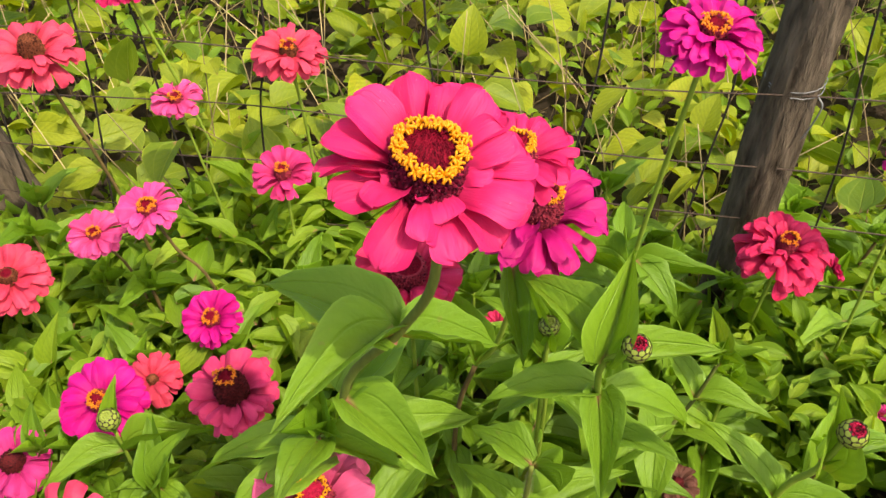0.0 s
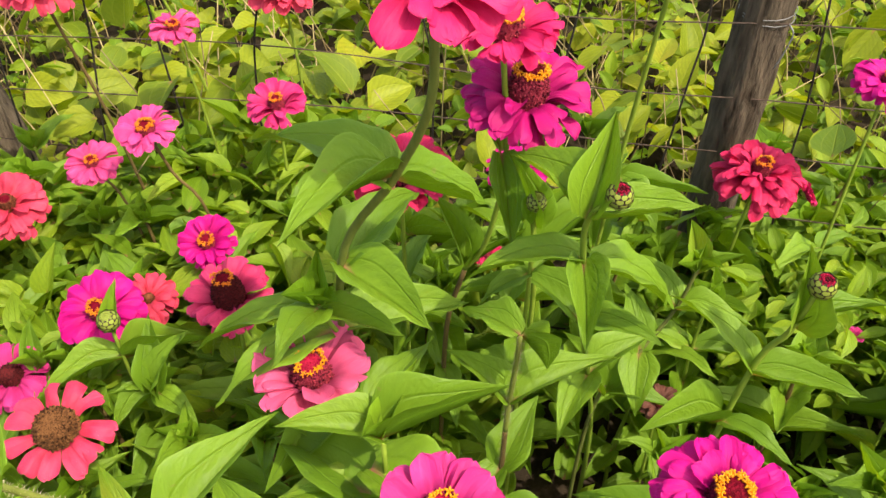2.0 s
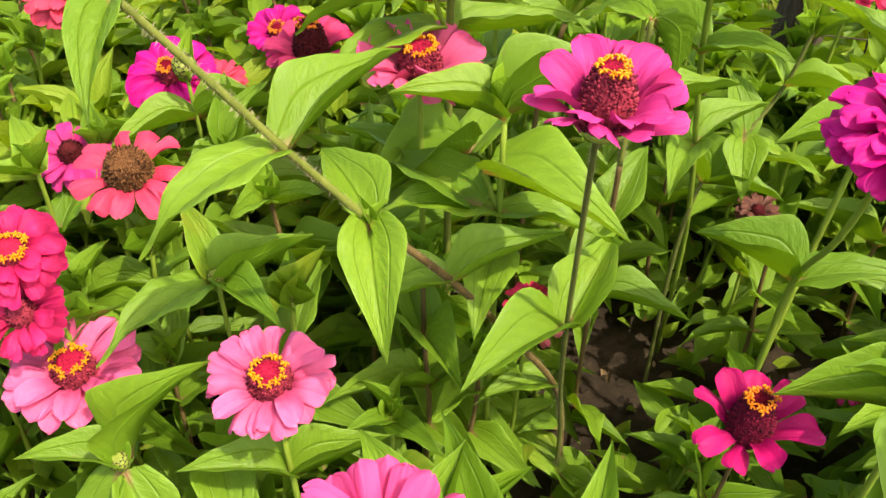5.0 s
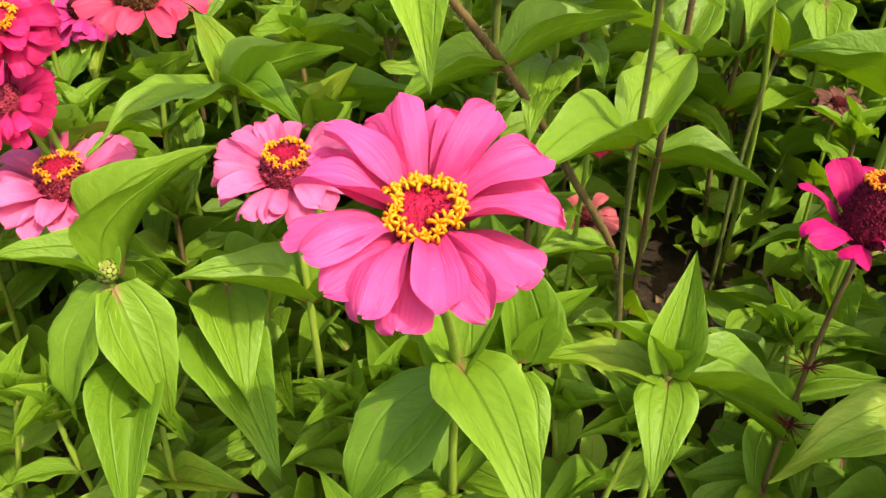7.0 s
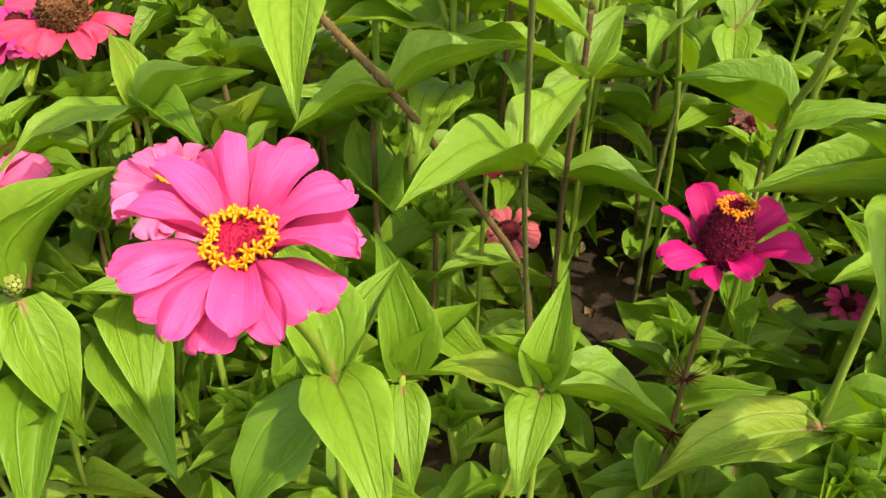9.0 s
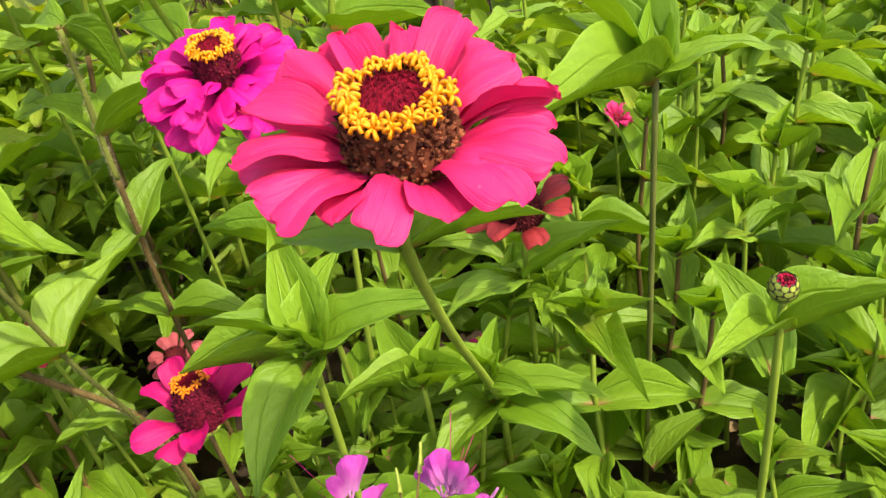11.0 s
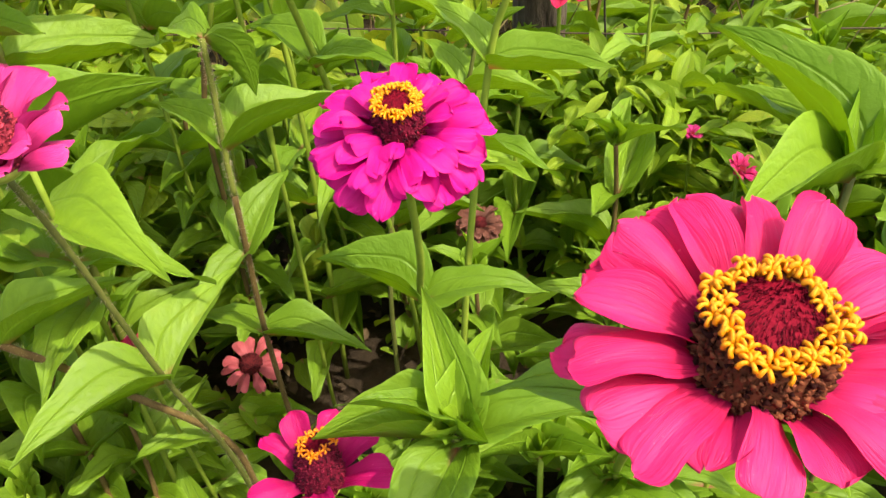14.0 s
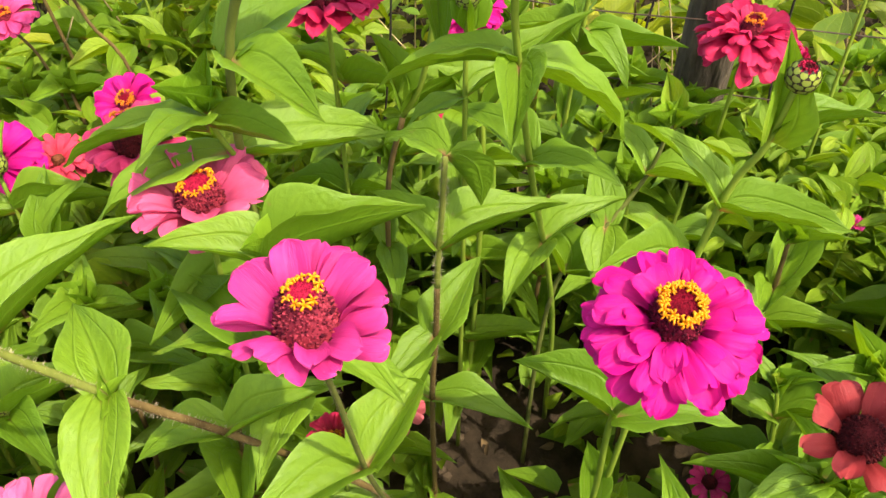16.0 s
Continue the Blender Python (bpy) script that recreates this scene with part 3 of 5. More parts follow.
def bristle_bm(r, dome, count, seed):
    """The middle of a flower: a low dome packed with fine bristles that lean inwards."""
    bm = bmesh.new()
    rnd = random.Random(seed)
    rings = [[bm.verts.new((r * c * math.cos(t), r * c * math.sin(t), dome * (1 - c * c))) for t in (2 * math.pi * k / 16 for k in range(16))] for c in (1.0, 0.7, 0.4, 0.12)]
    for p, q in zip(rings, rings[1:]):
        for k in range(16):
            bm.faces.new((p[k], p[(k + 1) % 16], q[(k + 1) % 16], q[k]))
    bm.faces.new(rings[-1])
    for i in range(count):
        t, q = rnd.uniform(0, 6.283), math.sqrt(rnd.uniform(0.004, 1.0))
        out = Vector((math.cos(t), math.sin(t), 0))
        c = out * r * q + Vector((0, 0, dome * (1 - q * q)))
        n = (Vector((0, 0, 1)) - out * (0.25 + 0.7 * q) * rnd.uniform(0.4, 1.2) + Vector((rnd.uniform(-0.2, 0.2), rnd.uniform(-0.2, 0.2), 0))).normalized()
        ln, e1 = r * rnd.uniform(0.16, 0.30) * (0.55 + 0.45 * q), n.orthogonal().normalized()
        e2, s = n.cross(e1), r * rnd.uniform(0.014, 0.026)
        b = [bm.verts.new(c + s * (e1 * math.cos(k * 2.094 + i) + e2 * math.sin(k * 2.094 + i))) for k in range(3)]
        tip = bm.verts.new(c + n * ln)
        for k in range(3):
            bm.faces.new((b[k], b[(k + 1) % 3], tip))
    return bm


KINDS = {  # rings of petals: count, reach, rise in degrees, width
    "wide": ((13, 1.02, 34, 0.52), (4, 0.98, 42, 0.46)),
    "single": ((14, 1.0, 16, 0.40), (12, 0.97, 29, 0.38)),
    "cup": ((15, 1.03, 44, 0.41), (5, 0.98, 50, 0.38)),
    "dish": ((15, 1.02, 13, 0.38), (9, 0.99, 23, 0.36)),
    "flat": ((15, 1.0, 4, 0.40), (12, 0.96, 14, 0.38)),
    "semi": ((14, 1.0, 0, 0.40), (13, 1.0, 16, 0.38), (8, 0.84, 29, 0.35)),
    "full": ((15, 1.0, -8, 0.37), (15, 0.98, 6, 0.35), (13, 0.88, 20, 0.33), (9, 0.68, 33, 0.29)),
    "open": ((13, 1.02, 22, 0.37), (5, 0.86, 36, 0.33)),
    "sparse": ((11, 1.0, 8, 0.40),),
    "ball": ((14, 1.0, -14, 0.36), (14, 0.97, 2, 0.35), (13, 0.90, 17, 0.33), (11, 0.78, 33, 0.31), (8, 0.6, 50, 0.27)),
}


def bloom(parent, at, dia, kind, mat, face=(-90, 20), core=(0.30, 0.34), florets=14, gold=YELLOW, ring=0.8, cone=CONE, top=CRIMSON, seed=0, skip=(), label="", sag=0, spread=()):
    """A zinnia flower head; at: the middle of its floret ring. face: where it leans to (degrees round) and how far.
    sag: degrees by which the petals on that side hang lower. spread: single petals in place of a kind's rings,
    each with its way round (degrees from the back, over the far left), reach, rise and width."""
    R = dia / 2
    rnd = random.Random(seed)
    az, tilt = radians(face[0]), radians(face[1])
    axis = Vector((-math.sin(az), math.cos(az), 0))
    turn = 0.0 if spread else rnd.uniform(0, 6.28)
    spin = Matrix.Rotation(tilt, 4, axis) @ Matrix.Rotation(turn, 4, "Z")
    cr, ch = core[0] * R, core[1] * R
    head = part("flower_head", cone_bm(cr, ch, ring, *((1150, cr * 0.092) if R > 0.036 else (480, cr * 0.112)), bald=top is not cone), cone, parent, label)
    head.matrix_basis = Matrix.Translation(Vector(at) - parent.location) @ spin @ Matrix.Translation((0, 0, -ch))
    part("calyx", calyx_bm(cr * 0.82, R * 0.18), BUD, head, "green cup of bracts")
    crown = part("disc", bristle_bm(cr * ring * 0.9, cr * 0.14, 620 if R > 0.036 else 260, seed), top, head)
    crown.matrix_basis = Matrix.Translation((0, 0, ch))
    meshes = petals_of(mat)
    for k, (way, reach, rise, width) in enumerate(spread):
        ln = R * (reach - core[0] * 0.62)
        m = Matrix.Rotation(radians(way), 4, "Z") @ Matrix.Translation((0, cr * 0.72, R * (0.10 * (k % 2) + rnd.uniform(-0.02, 0.03)))) @ Matrix.Rotation(radians(rise + 4 * (k % 2) + rnd.uniform(-4, 4)), 4, "X") @ Matrix.Rotation(rnd.uniform(-0.5, 0.5), 4, "Y")
        p = part("petal", meshes[rnd.choice((0, 1, 2, 3, 4, 5))], mat, head)
        p.matrix_basis = m @ Matrix.Diagonal((R * width * rnd.uniform(0.92, 1.1), ln, ln, 1))
    idx = 0
    for row, (count, reach, rise, width) in enumerate(() if spread else KINDS[kind]):
        off = rnd.uniform(0, 6.28)
        for k in range(count):
            idx += 1
            if idx in skip:
                continue
            a = off + 2 * math.pi * (k + rnd.uniform(-0.16, 0.16)) / count
            ln = R * (reach - core[0] * 0.62) * rnd.uniform(0.90, 1.05)
            m = Matrix.Rotation(a, 4, "Z") @ Matrix.Translation((0, cr * 0.72, R * (0.01 + 0.045 * row + 0.055 * (k % 2))))
            m = m @ Matrix.Rotation(radians(rise + rnd.uniform(-7, 7) - sag * max(0, math.cos(a + turn + math.pi / 2 - az))), 4, "X") @ Matrix.Rotation(rnd.uniform(-0.42, 0.42), 4, "Y") @ Matrix.Rotation(rnd.uniform(-0.1, 0.1), 4, "Z")
            p = part("petal", meshes[rnd.choice((0, 1, 3, 5, 7) if kind in ("cup", "dish", "open", "single", "wide") else range(9))], mat, head)
            p.matrix_basis = m @ Matrix.Diagonal((R * width * rnd.uniform(0.9, 1.12), ln, ln, 1))
    for k in range(florets):
        a = 2 * math.pi * (k + rnd.uniform(-0.25, 0.25)) / florets
        rr = cr * ring * rnd.uniform(0.80, 1.12)
        s = min(0.0025, cr * 0.28) * rnd.uniform(0.8, 1.15)
        f = part("floret", FLORET[gold.name], gold, head)
        f.matrix_basis = Matrix.Translation((rr * math.cos(a), rr * math.sin(a), ch * 0.98)) @ Matrix.Rotation(a, 4, "Z") @ Matrix.Rotation(rnd.uniform(0.0, 0.7), 4, "Y") @ Matrix.Rotation(rnd.uniform(-0.3, 0.3), 4, "X") @ Matrix.Rotation(rnd.uniform(0, 6), 4, "Z") @ Matrix.Diagonal((s, s, s * rnd.uniform(1.0, 1.6), 1))
    return head


def bud_mesh():
    """A closed bud: rows of overlapping scales with dark rims round a crimson tip."""
    bm = bmesh.new()
    rings = []
    for j in range(8):
        a = -math.pi / 2 + math.pi * j / 9
        rings.append([bm.verts.new((0.92 * math.cos(a) * math.cos(t), 0.92 * math.cos(a) * math.sin(t), 0.95 * math.sin(a))) for t in (2 * math.pi * k / 14 for k in range(14))])
    for p, q in zip(rings, rings[1:]):
        for k in range(14):
            bm.faces.new((p[k], p[(k + 1) % 14], q[(k + 1) % 14], q[k])).material_index = 1
    bm.faces.new(rings[-1]).material_index = 2
    for row in range(5):
        a0 = -0.9 + row * 0.36
        for k in range(9):
            t0 = 2 * math.pi * (k + 0.5 * (row % 2)) / 9
            cells = []
            for i in range(4):
                s = i / 3
                a = a0 + 0.52 * s
                w = 0.30 * (1.0, 1.05, 0.8, 0.25)[i]
                rr = 0.99 + 0.06 * s
                cells.append([bm.verts.new((rr * math.cos(a) * math.cos(t0 + q * w), rr * math.cos(a) * math.sin(t0 + q * w), rr * math.sin(a))) for q in (-1, 0, 1)])
            for i, (p, q) in enumerate(zip(cells, cells[1:])):
                for e in range(2):
                    bm.faces.new((p[e], p[e + 1], q[e + 1], q[e])).material_index = 0 if i < 2 else 1
    for k in range(17):
        t = 2 * math.pi * k / 11 if k < 11 else k * 2.4
        r = 0.36 if k < 11 else 0.15
        g = bmesh.ops.create_icosphere(bm, subdivisions=1, radius=0.115 if k < 11 else 0.09)
        for v in g["verts"]:
            v.co += Vector((r * math.cos(t), r * math.sin(t), 0.84 if k < 11 else 0.82))
            for f in v.link_faces:
                f.material_index = 2 if k < 11 else 3
    return to_mesh("bud", bm, [BUD, BUDRIM, REDDISC, DARKCONE])


BUDS = bud_mesh()


GREENBUDS = BUDS.copy()
GREENBUDS.materials[2] = BUD
GREENBUDS.materials[3] = BUD


def bud(parent, at, size, axis=(0, -0.3, 1), green=False):
    b = part("bud", GREENBUDS if green else BUDS, None, parent, "closed green bud" if green else "round green bud with dark-rimmed scales")
    q = Vector(axis).to_track_quat("Z", "Y").to_matrix().to_4x4()
    b.matrix_basis = Matrix.Translation(Vector(at) - parent.location) @ q @ Matrix.Diagonal((size, size, size * 1.1, 1))
    return b


def plant(x, y, label, group="zinnia plants in the bed", name="zinnia_plant"):
    ob = new(name)
    ob.location = (x, y, 0)
    return tagged(ob, label, "flower", group)


def stem(parent, points, r0=0.0026, r1=0.0021, mat=None, hairs=0, seed=0):
    o = parent.location
    bm = bmesh.new()
    r0, r1 = r0 * 0.84, r1 * 0.84
    pts = tube(bm, [Vector(p) - o for p in points], r0, r1, 9, 6)
    ob = part("stem", bm, mat or STEM, parent)
    if hairs:
        rnd = random.Random(seed)
        hb = bmesh.new()
        for i in range(hairs):
            k = rnd.randrange(len(pts) - 1)
            c = pts[k].lerp(pts[k + 1], rnd.random())
            d = (pts[k + 1] - pts[k]).normalized()
            n = d.orthogonal().normalized()
            n.rotate(Matrix.Rotation(rnd.uniform(0, 6.28), 3, d))
            e = c + n * (r0 + rnd.uniform(0.0012, 0.0028)) + d * rnd.uniform(-0.0008, 0.0008)
            s = d * 0.00020
            hb.faces.new([hb.verts.new(q) for q in (c + s, c - s, e)])
        part("stem_hairs", hb, HAIR, ob, "short pale hairs")
    return ob


def dress(parent, x, y, top, seed, lowest=0.06):
    """Opposite leaf pairs on the lower part of a flower stem."""
    rnd = random.Random(seed * 7 + 3)
    a, z = rnd.uniform(0, 6.28), lowest + rnd.uniform(0, 0.02)
    while z < top:
        for s in (0, math.pi):
            e, ln = radians(rnd.uniform(-10, 25)), rnd.uniform(0.05, 0.075)
            d = Vector((math.cos(a + s) * math.cos(e), math.sin(a + s) * math.cos(e), math.sin(e)))
            leaf(parent, (x, y, z), Vector((x, y, z)) + d * ln, rnd.uniform(0.34, 0.46), rnd.randrange(7), rnd.uniform(-0.4, 0.4))
        a += math.pi / 2 + rnd.uniform(-0.3, 0.3)
        z += rnd.uniform(0.045, 0.06)


def leaf(parent, base, tip, width=0.42, shape=0, roll=0.0, young=False):
    n = (Vector(tip) - Vector(base)).length
    meshes = YOUNGS if young else LEAVES
    ob = part("leaf", meshes[shape % len(meshes)], None, parent)
    ob.matrix_basis = Matrix.Translation(-parent.location) @ along_to(base, tip, width * n, roll)
    return ob


def rosette(parent, at, size, seed, young=True, lean=(0, 0, 1), count=6):
    """Young leaves standing round a growing tip, inner ones shorter and steeper."""
    rnd = random.Random(seed)
    c = Vector(at)
    off = rnd.uniform(0, 6.28)
    for k in range(count):
        a = off + k * math.pi / 2 * 1.0 + (k // 2) * 0.55 + (math.pi / 2 if k % 2 else -math.pi / 2)
        inner = k // 2
        e = radians(18 + 24 * inner + rnd.uniform(-10, 10))
        ln = size * (1 - 0.27 * inner) * rnd.uniform(0.85, 1.15)
        tip = c + ln * (Vector((math.cos(a) * math.cos(e), math.sin(a) * math.cos(e), math.sin(e))) + 0.35 * (Vector(lean) - Vector((0, 0, 1))))
        leaf(parent, c - Vector((0, 0, 0.004 * (2 - inner))), tip, 0.38, rnd.randrange(7), rnd.uniform(-0.3, 0.3), young and inner > 0)


# ---- flowers that stand out, from the middle of the bed outwards ----
# tall hot pink flower in the middle
p = plant(-0.05, 0.36, "tall zinnia with a hot pink double flower and bright green leaves")
stem(p, [(-0.06, 0.36, 0), (-0.064, 0.340, 0.3), (-0.061, 0.324, 0.485), (-0.023, 0.291, 0.580), (-0.004, 0.268, 0.640), (-0.0035, 0.261, 0.700)], 0.0034, 0.0028, GREENOLIVE)
dress(p, -0.062, 0.350, 0.20, 1)
bloom(p, (-0.0045, 0.252, 0.7215), 0.082, "", HOT, (-62, 15), (0.35, 0.46), 46, YELLOW, 0.84, MAROON, CRIMSON, 1,
      spread=((2, 1.01, 35, 0.48), (18, 0.97, 33, 0.40), (38, 0.99, 33, 0.51), (57, 0.99, 31, 0.51), (72, 0.95, 17, 0.46), (83, 0.97, 12, 0.44), (89, 0.76, 23, 0.48), (99, 0.95, 5, 0.48), (117, 0.87, 8, 0.46), (140, 0.70, 16, 0.46), (158, 0.96, -8, 0.42),
              (182, 0.76, 4, 0.37), (-158, 0.84, -2, 0.48), (-166, 0.56, 12, 0.46), (-132, 0.92, 0, 0.42), (-113, 0.95, 9, 0.57), (-98, 0.97, 8, 0.51), (-92, 0.59, 28, 0.42), (-77, 0.99, 16, 0.53), (-67, 0.84, 30, 0.48), (-49, 0.99, 33, 0.53), (-35, 0.97, 34, 0.46),
              (-21, 1.02, 35, 0.48), (-9, 0.91, 30, 0.37), (62, 0.46, 34, 0.16), (176, 0.42, 40, 0.16), (200, 0.42, 44, 0.16), (112, 0.46, 36, 0.18)))
leaf(p, (-0.024, 0.291, 0.580), (-0.077, 0.225, 0.586), 0.38, 0)
leaf(p, (-0.023, 0.291, 0.578), (0.032, 0.318, 0.541), 0.40, 4)
leaf(p, (-0.024, 0.292, 0.570), (-0.105, 0.324, 0.582), 0.58, 1)
leaf(p, (-0.059, 0.320, 0.488), (-0.003, 0.266, 0.488), 0.46, 4)
leaf(p, (-0.061, 0.324, 0.485), (-0.011, 0.393, 0.494), 0.46, 1)
leaf(p, (-0.062, 0.330, 0.42), (0.025, 0.36, 0.42), 0.45, 4)
stem(p, [(-0.063, 0.331, 0.41), (-0.072, 0.322, 0.438), (-0.076, 0.317, 0.456)], 0.0022, 0.0019)
leaf(p, (-0.076, 0.317, 0.454), (-0.098, 0.258, 0.464), 0.50, 3)
leaf(p, (-0.076, 0.317, 0.450), (-0.020, 0.292, 0.456), 0.36, 4)
leaf(p, (-0.076, 0.317, 0.458), (-0.096, 0.297, 0.487), 0.46, 0, 0, True)
leaf(p, (-0.076, 0.317, 0.446), (-0.159, 0.304, 0.431), 0.38, 1)
leaf(p, (-0.070, 0.324, 0.425), (-0.147, 0.282, 0.399), 0.40, 3)
leaf(p, (-0.076, 0.317, 0.458), (-0.060, 0.300, 0.478), 0.46, 1, 0, True)
leaf(p, (-0.076, 0.317, 0.458), (-0.078, 0.345, 0.485), 0.40, 2, 0, True)
leaf(p, (-0.05, 0.33, 0.33), (-0.12, 0.26, 0.33), 0.45, 2)
leaf(p, (-0.05, 0.33, 0.33), (0.0, 0.40, 0.34), 0.45, 5)

# hot pink and purple pair behind it
p = plant(0.055, 0.47, "zinnia with a hot pink flower behind the tall one")
stem(p, [(0.008, 0.47, 0), (0.010, 0.46, 0.2), (0.013, 0.448, 0.312), (0.026, 0.44, 0.38)], 0.0028, 0.0026, DARKSTEM)
stem(p, [(0.026, 0.44, 0.38), (0.041, 0.428, 0.42), (0.050, 0.412, 0.505), (0.042, 0.3998, 0.6022)], 0.0026, 0.0023)
dress(p, 0.010, 0.46, 0.26, 2)
bloom(p, (0.043, 0.394, 0.626), 0.066, "dish", HOT, (-80, 12), (0.33, 0.5), 24, YELLOW, 0.74, CONE, CRIMSON, 2)
leaf(p, (0.026, 0.44, 0.38), (0.0, 0.49, 0.42), 0.36, 2)
leaf(p, (0.046, 0.41, 0.515), (0.053, 0.361, 0.470), 0.40, 4)
leaf(p, (0.046, 0.41, 0.515), (0.020, 0.455, 0.535), 0.36, 0)
leaf(p, (0.026, 0.44, 0.38), (0.09, 0.46, 0.41), 0.36, 0)
p = plant(0.085, 0.47, "zinnia with a deep purple-magenta flower and tall dark cone")
stem(p, [(0.085, 0.47, 0), (0.085, 0.44, 0.35), (0.0601, 0.4139, 0.5403)], 0.0030, 0.0024)
dress(p, 0.081, 0.450, 0.42, 3)
bloom(p, (0.062, 0.407, 0.581), 0.086, "semi", PURPLE, (-75, 10), (0.32, 0.64), 20, YELLOW, 0.68, CONE, CRIMSON, 3, (3, 4, 19))
leaf(p, (0.085, 0.44, 0.38), (0.16, 0.47, 0.45), 0.36, 0)
leaf(p, (0.085, 0.44, 0.38), (0.02, 0.50, 0.40), 0.36, 1)

# shoot with a small green bud between them
p = plant(0.07, 0.40, "zinnia shoot with a small green bud between taller stems")
stem(p, [(0.075, 0.42, 0), (0.072, 0.39, 0.25), (0.068, 0.367, 0.44), (0.067, 0.365, 0.502)], 0.0024, 0.0018)
bud(p, (0.067, 0.364, 0.507), 0.0068, green=True)
leaf(p, (0.067, 0.366, 0.485), (0.048, 0.385, 0.535), 0.34, 1, 0, True)
leaf(p, (0.067, 0.366, 0.485), (0.093, 0.38, 0.51), 0.36, 2, 0, True)
leaf(p, (0.068, 0.367, 0.44), (0.03, 0.345, 0.43), 0.40, 3)
leaf(p, (0.068, 0.367, 0.44), (0.11, 0.395, 0.45), 0.40, 0)

# dark rose flower half hidden behind the stem
p = plant(-0.02, 0.50, "zinnia with a dull rose flower half hidden by leaves")
stem(p, [(-0.02, 0.50, 0), (-0.024, 0.48, 0.3), (-0.026, 0.4593, 0.4506)], 0.0026, 0.0021)
dress(p, -0.022, 0.485, 0.38, 4)
bloom(p, (-0.026, 0.455, 0.475), 0.083, "single", CRIM, (-90, 10), (0.34, 0.45), 0, YELLOW, 0.8, CONE, CRIMSON, 4)

# budded plant
p = plant(0.10, 0.37, "zinnia with a closed round bud on top")
stem(p, [(0.165, 0.46, 0), (0.150, 0.420, 0.2), (0.114, 0.372, 0.38), (0.095, 0.327, 0.486), (0.089, 0.307, 0.537), (0.100, 0.299, 0.558)], 0.0030, 0.0022)
bud(p, (0.102, 0.296, 0.563), 0.0078)
leaf(p, (0.089, 0.307, 0.537), (0.107, 0.351, 0.585), 0.42, 2)
leaf(p, (0.089, 0.307, 0.537), (0.049, 0.379, 0.535), 0.42, 0)
leaf(p, (0.089, 0.307, 0.537), (0.157, 0.310, 0.546), 0.34, 4)
leaf(p, (0.095, 0.327, 0.486), (0.087, 0.253, 0.480), 0.36, 4)
leaf(p, (0.095, 0.327, 0.486), (0.017, 0.325, 0.472), 0.42, 1)
leaf(p, (0.096, 0.322, 0.485), (0.163, 0.338, 0.433), 0.38, 1)
leaf(p, (0.132, 0.395, 0.30), (0.098, 0.332, 0.29), 0.46, 1)
leaf(p, (0.132, 0.395, 0.30), (0.196, 0.425, 0.32), 0.44, 0)
leaf(p, (0.110, 0.366, 0.39), (0.06, 0.42, 0.40), 0.5, 0)
leaf(p, (0.110, 0.366, 0.39), (0.165, 0.335, 0.40), 0.42, 1)

# tall leafy stem beside it
p = plant(0.052, 0.335, "leafy zinnia stem without a flower")
stem(p, [(0.055, 0.335, 0), (0.050, 0.318, 0.2), (0.052, 0.310, 0.288), (0.0525, 0.3095, 0.335)], 0.0026, 0.0024, DARKSTEM, 800, 7)
stem(p, [(0.0525, 0.3095, 0.335), (0.053, 0.309, 0.366), (0.055, 0.307, 0.405), (0.056, 0.306, 0.44)], 0.0024, 0.0021, GREENOLIVE, 600, 8)
dress(p, 0.052, 0.325, 0.10, 6)
leaf(p, (0.053, 0.309, 0.365), (0.135, 0.341, 0.380), 0.40, 0)
leaf(p, (0.053, 0.309, 0.365), (0.008, 0.345, 0.385), 0.45, 0)
leaf(p, (0.052, 0.310, 0.288), (0.082, 0.352, 0.325), 0.55, 1)
leaf(p, (0.052, 0.310, 0.288), (0.015, 0.275, 0.275), 0.55, 4)
leaf(p, (0.050, 0.316, 0.210), (0.125, 0.300, 0.198), 0.44, 0)
leaf(p, (0.050, 0.316, 0.210), (-0.01, 0.345, 0.205), 0.44, 1)
leaf(p, (0.056, 0.306, 0.44), (0.020, 0.345, 0.425), 0.45, 5)
leaf(p, (0.056, 0.306, 0.44), (0.078, 0.312, 0.400), 0.36, 2)

# second budded plant
p = plant(0.19, 0.33, "zinnia with a half-open bud above lance-shaped leaves")
stem(p, [(0.18, 0.30, 0), (0.195, 0.295, 0.25), (0.214, 0.299, 0.411), (0.225, 0.290, 0.46), (0.228, 0.284, 0.500)], 0.0030, 0.0022)
dress(p, 0.187, 0.298, 0.13, 7)
bud(p, (0.229, 0.282, 0.507), 0.0082)
leaf(p, (0.214, 0.297, 0.411), (0.281, 0.270, 0.419), 0.34, 4)
leaf(p, (0.214, 0.297, 0.411), (0.165, 0.347, 0.439), 0.38, 1)
leaf(p, (0.225, 0.290, 0.465), (0.226, 0.305, 0.521), 0.44, 2)
leaf(p, (0.225, 0.290, 0.465), (0.285, 0.298, 0.475), 0.36, 0)
leaf(p, (0.205, 0.297, 0.36), (0.14, 0.28, 0.37), 0.4, 2)
leaf(p, (0.205, 0.297, 0.36), (0.25, 0.25, 0.36), 0.4, 5)

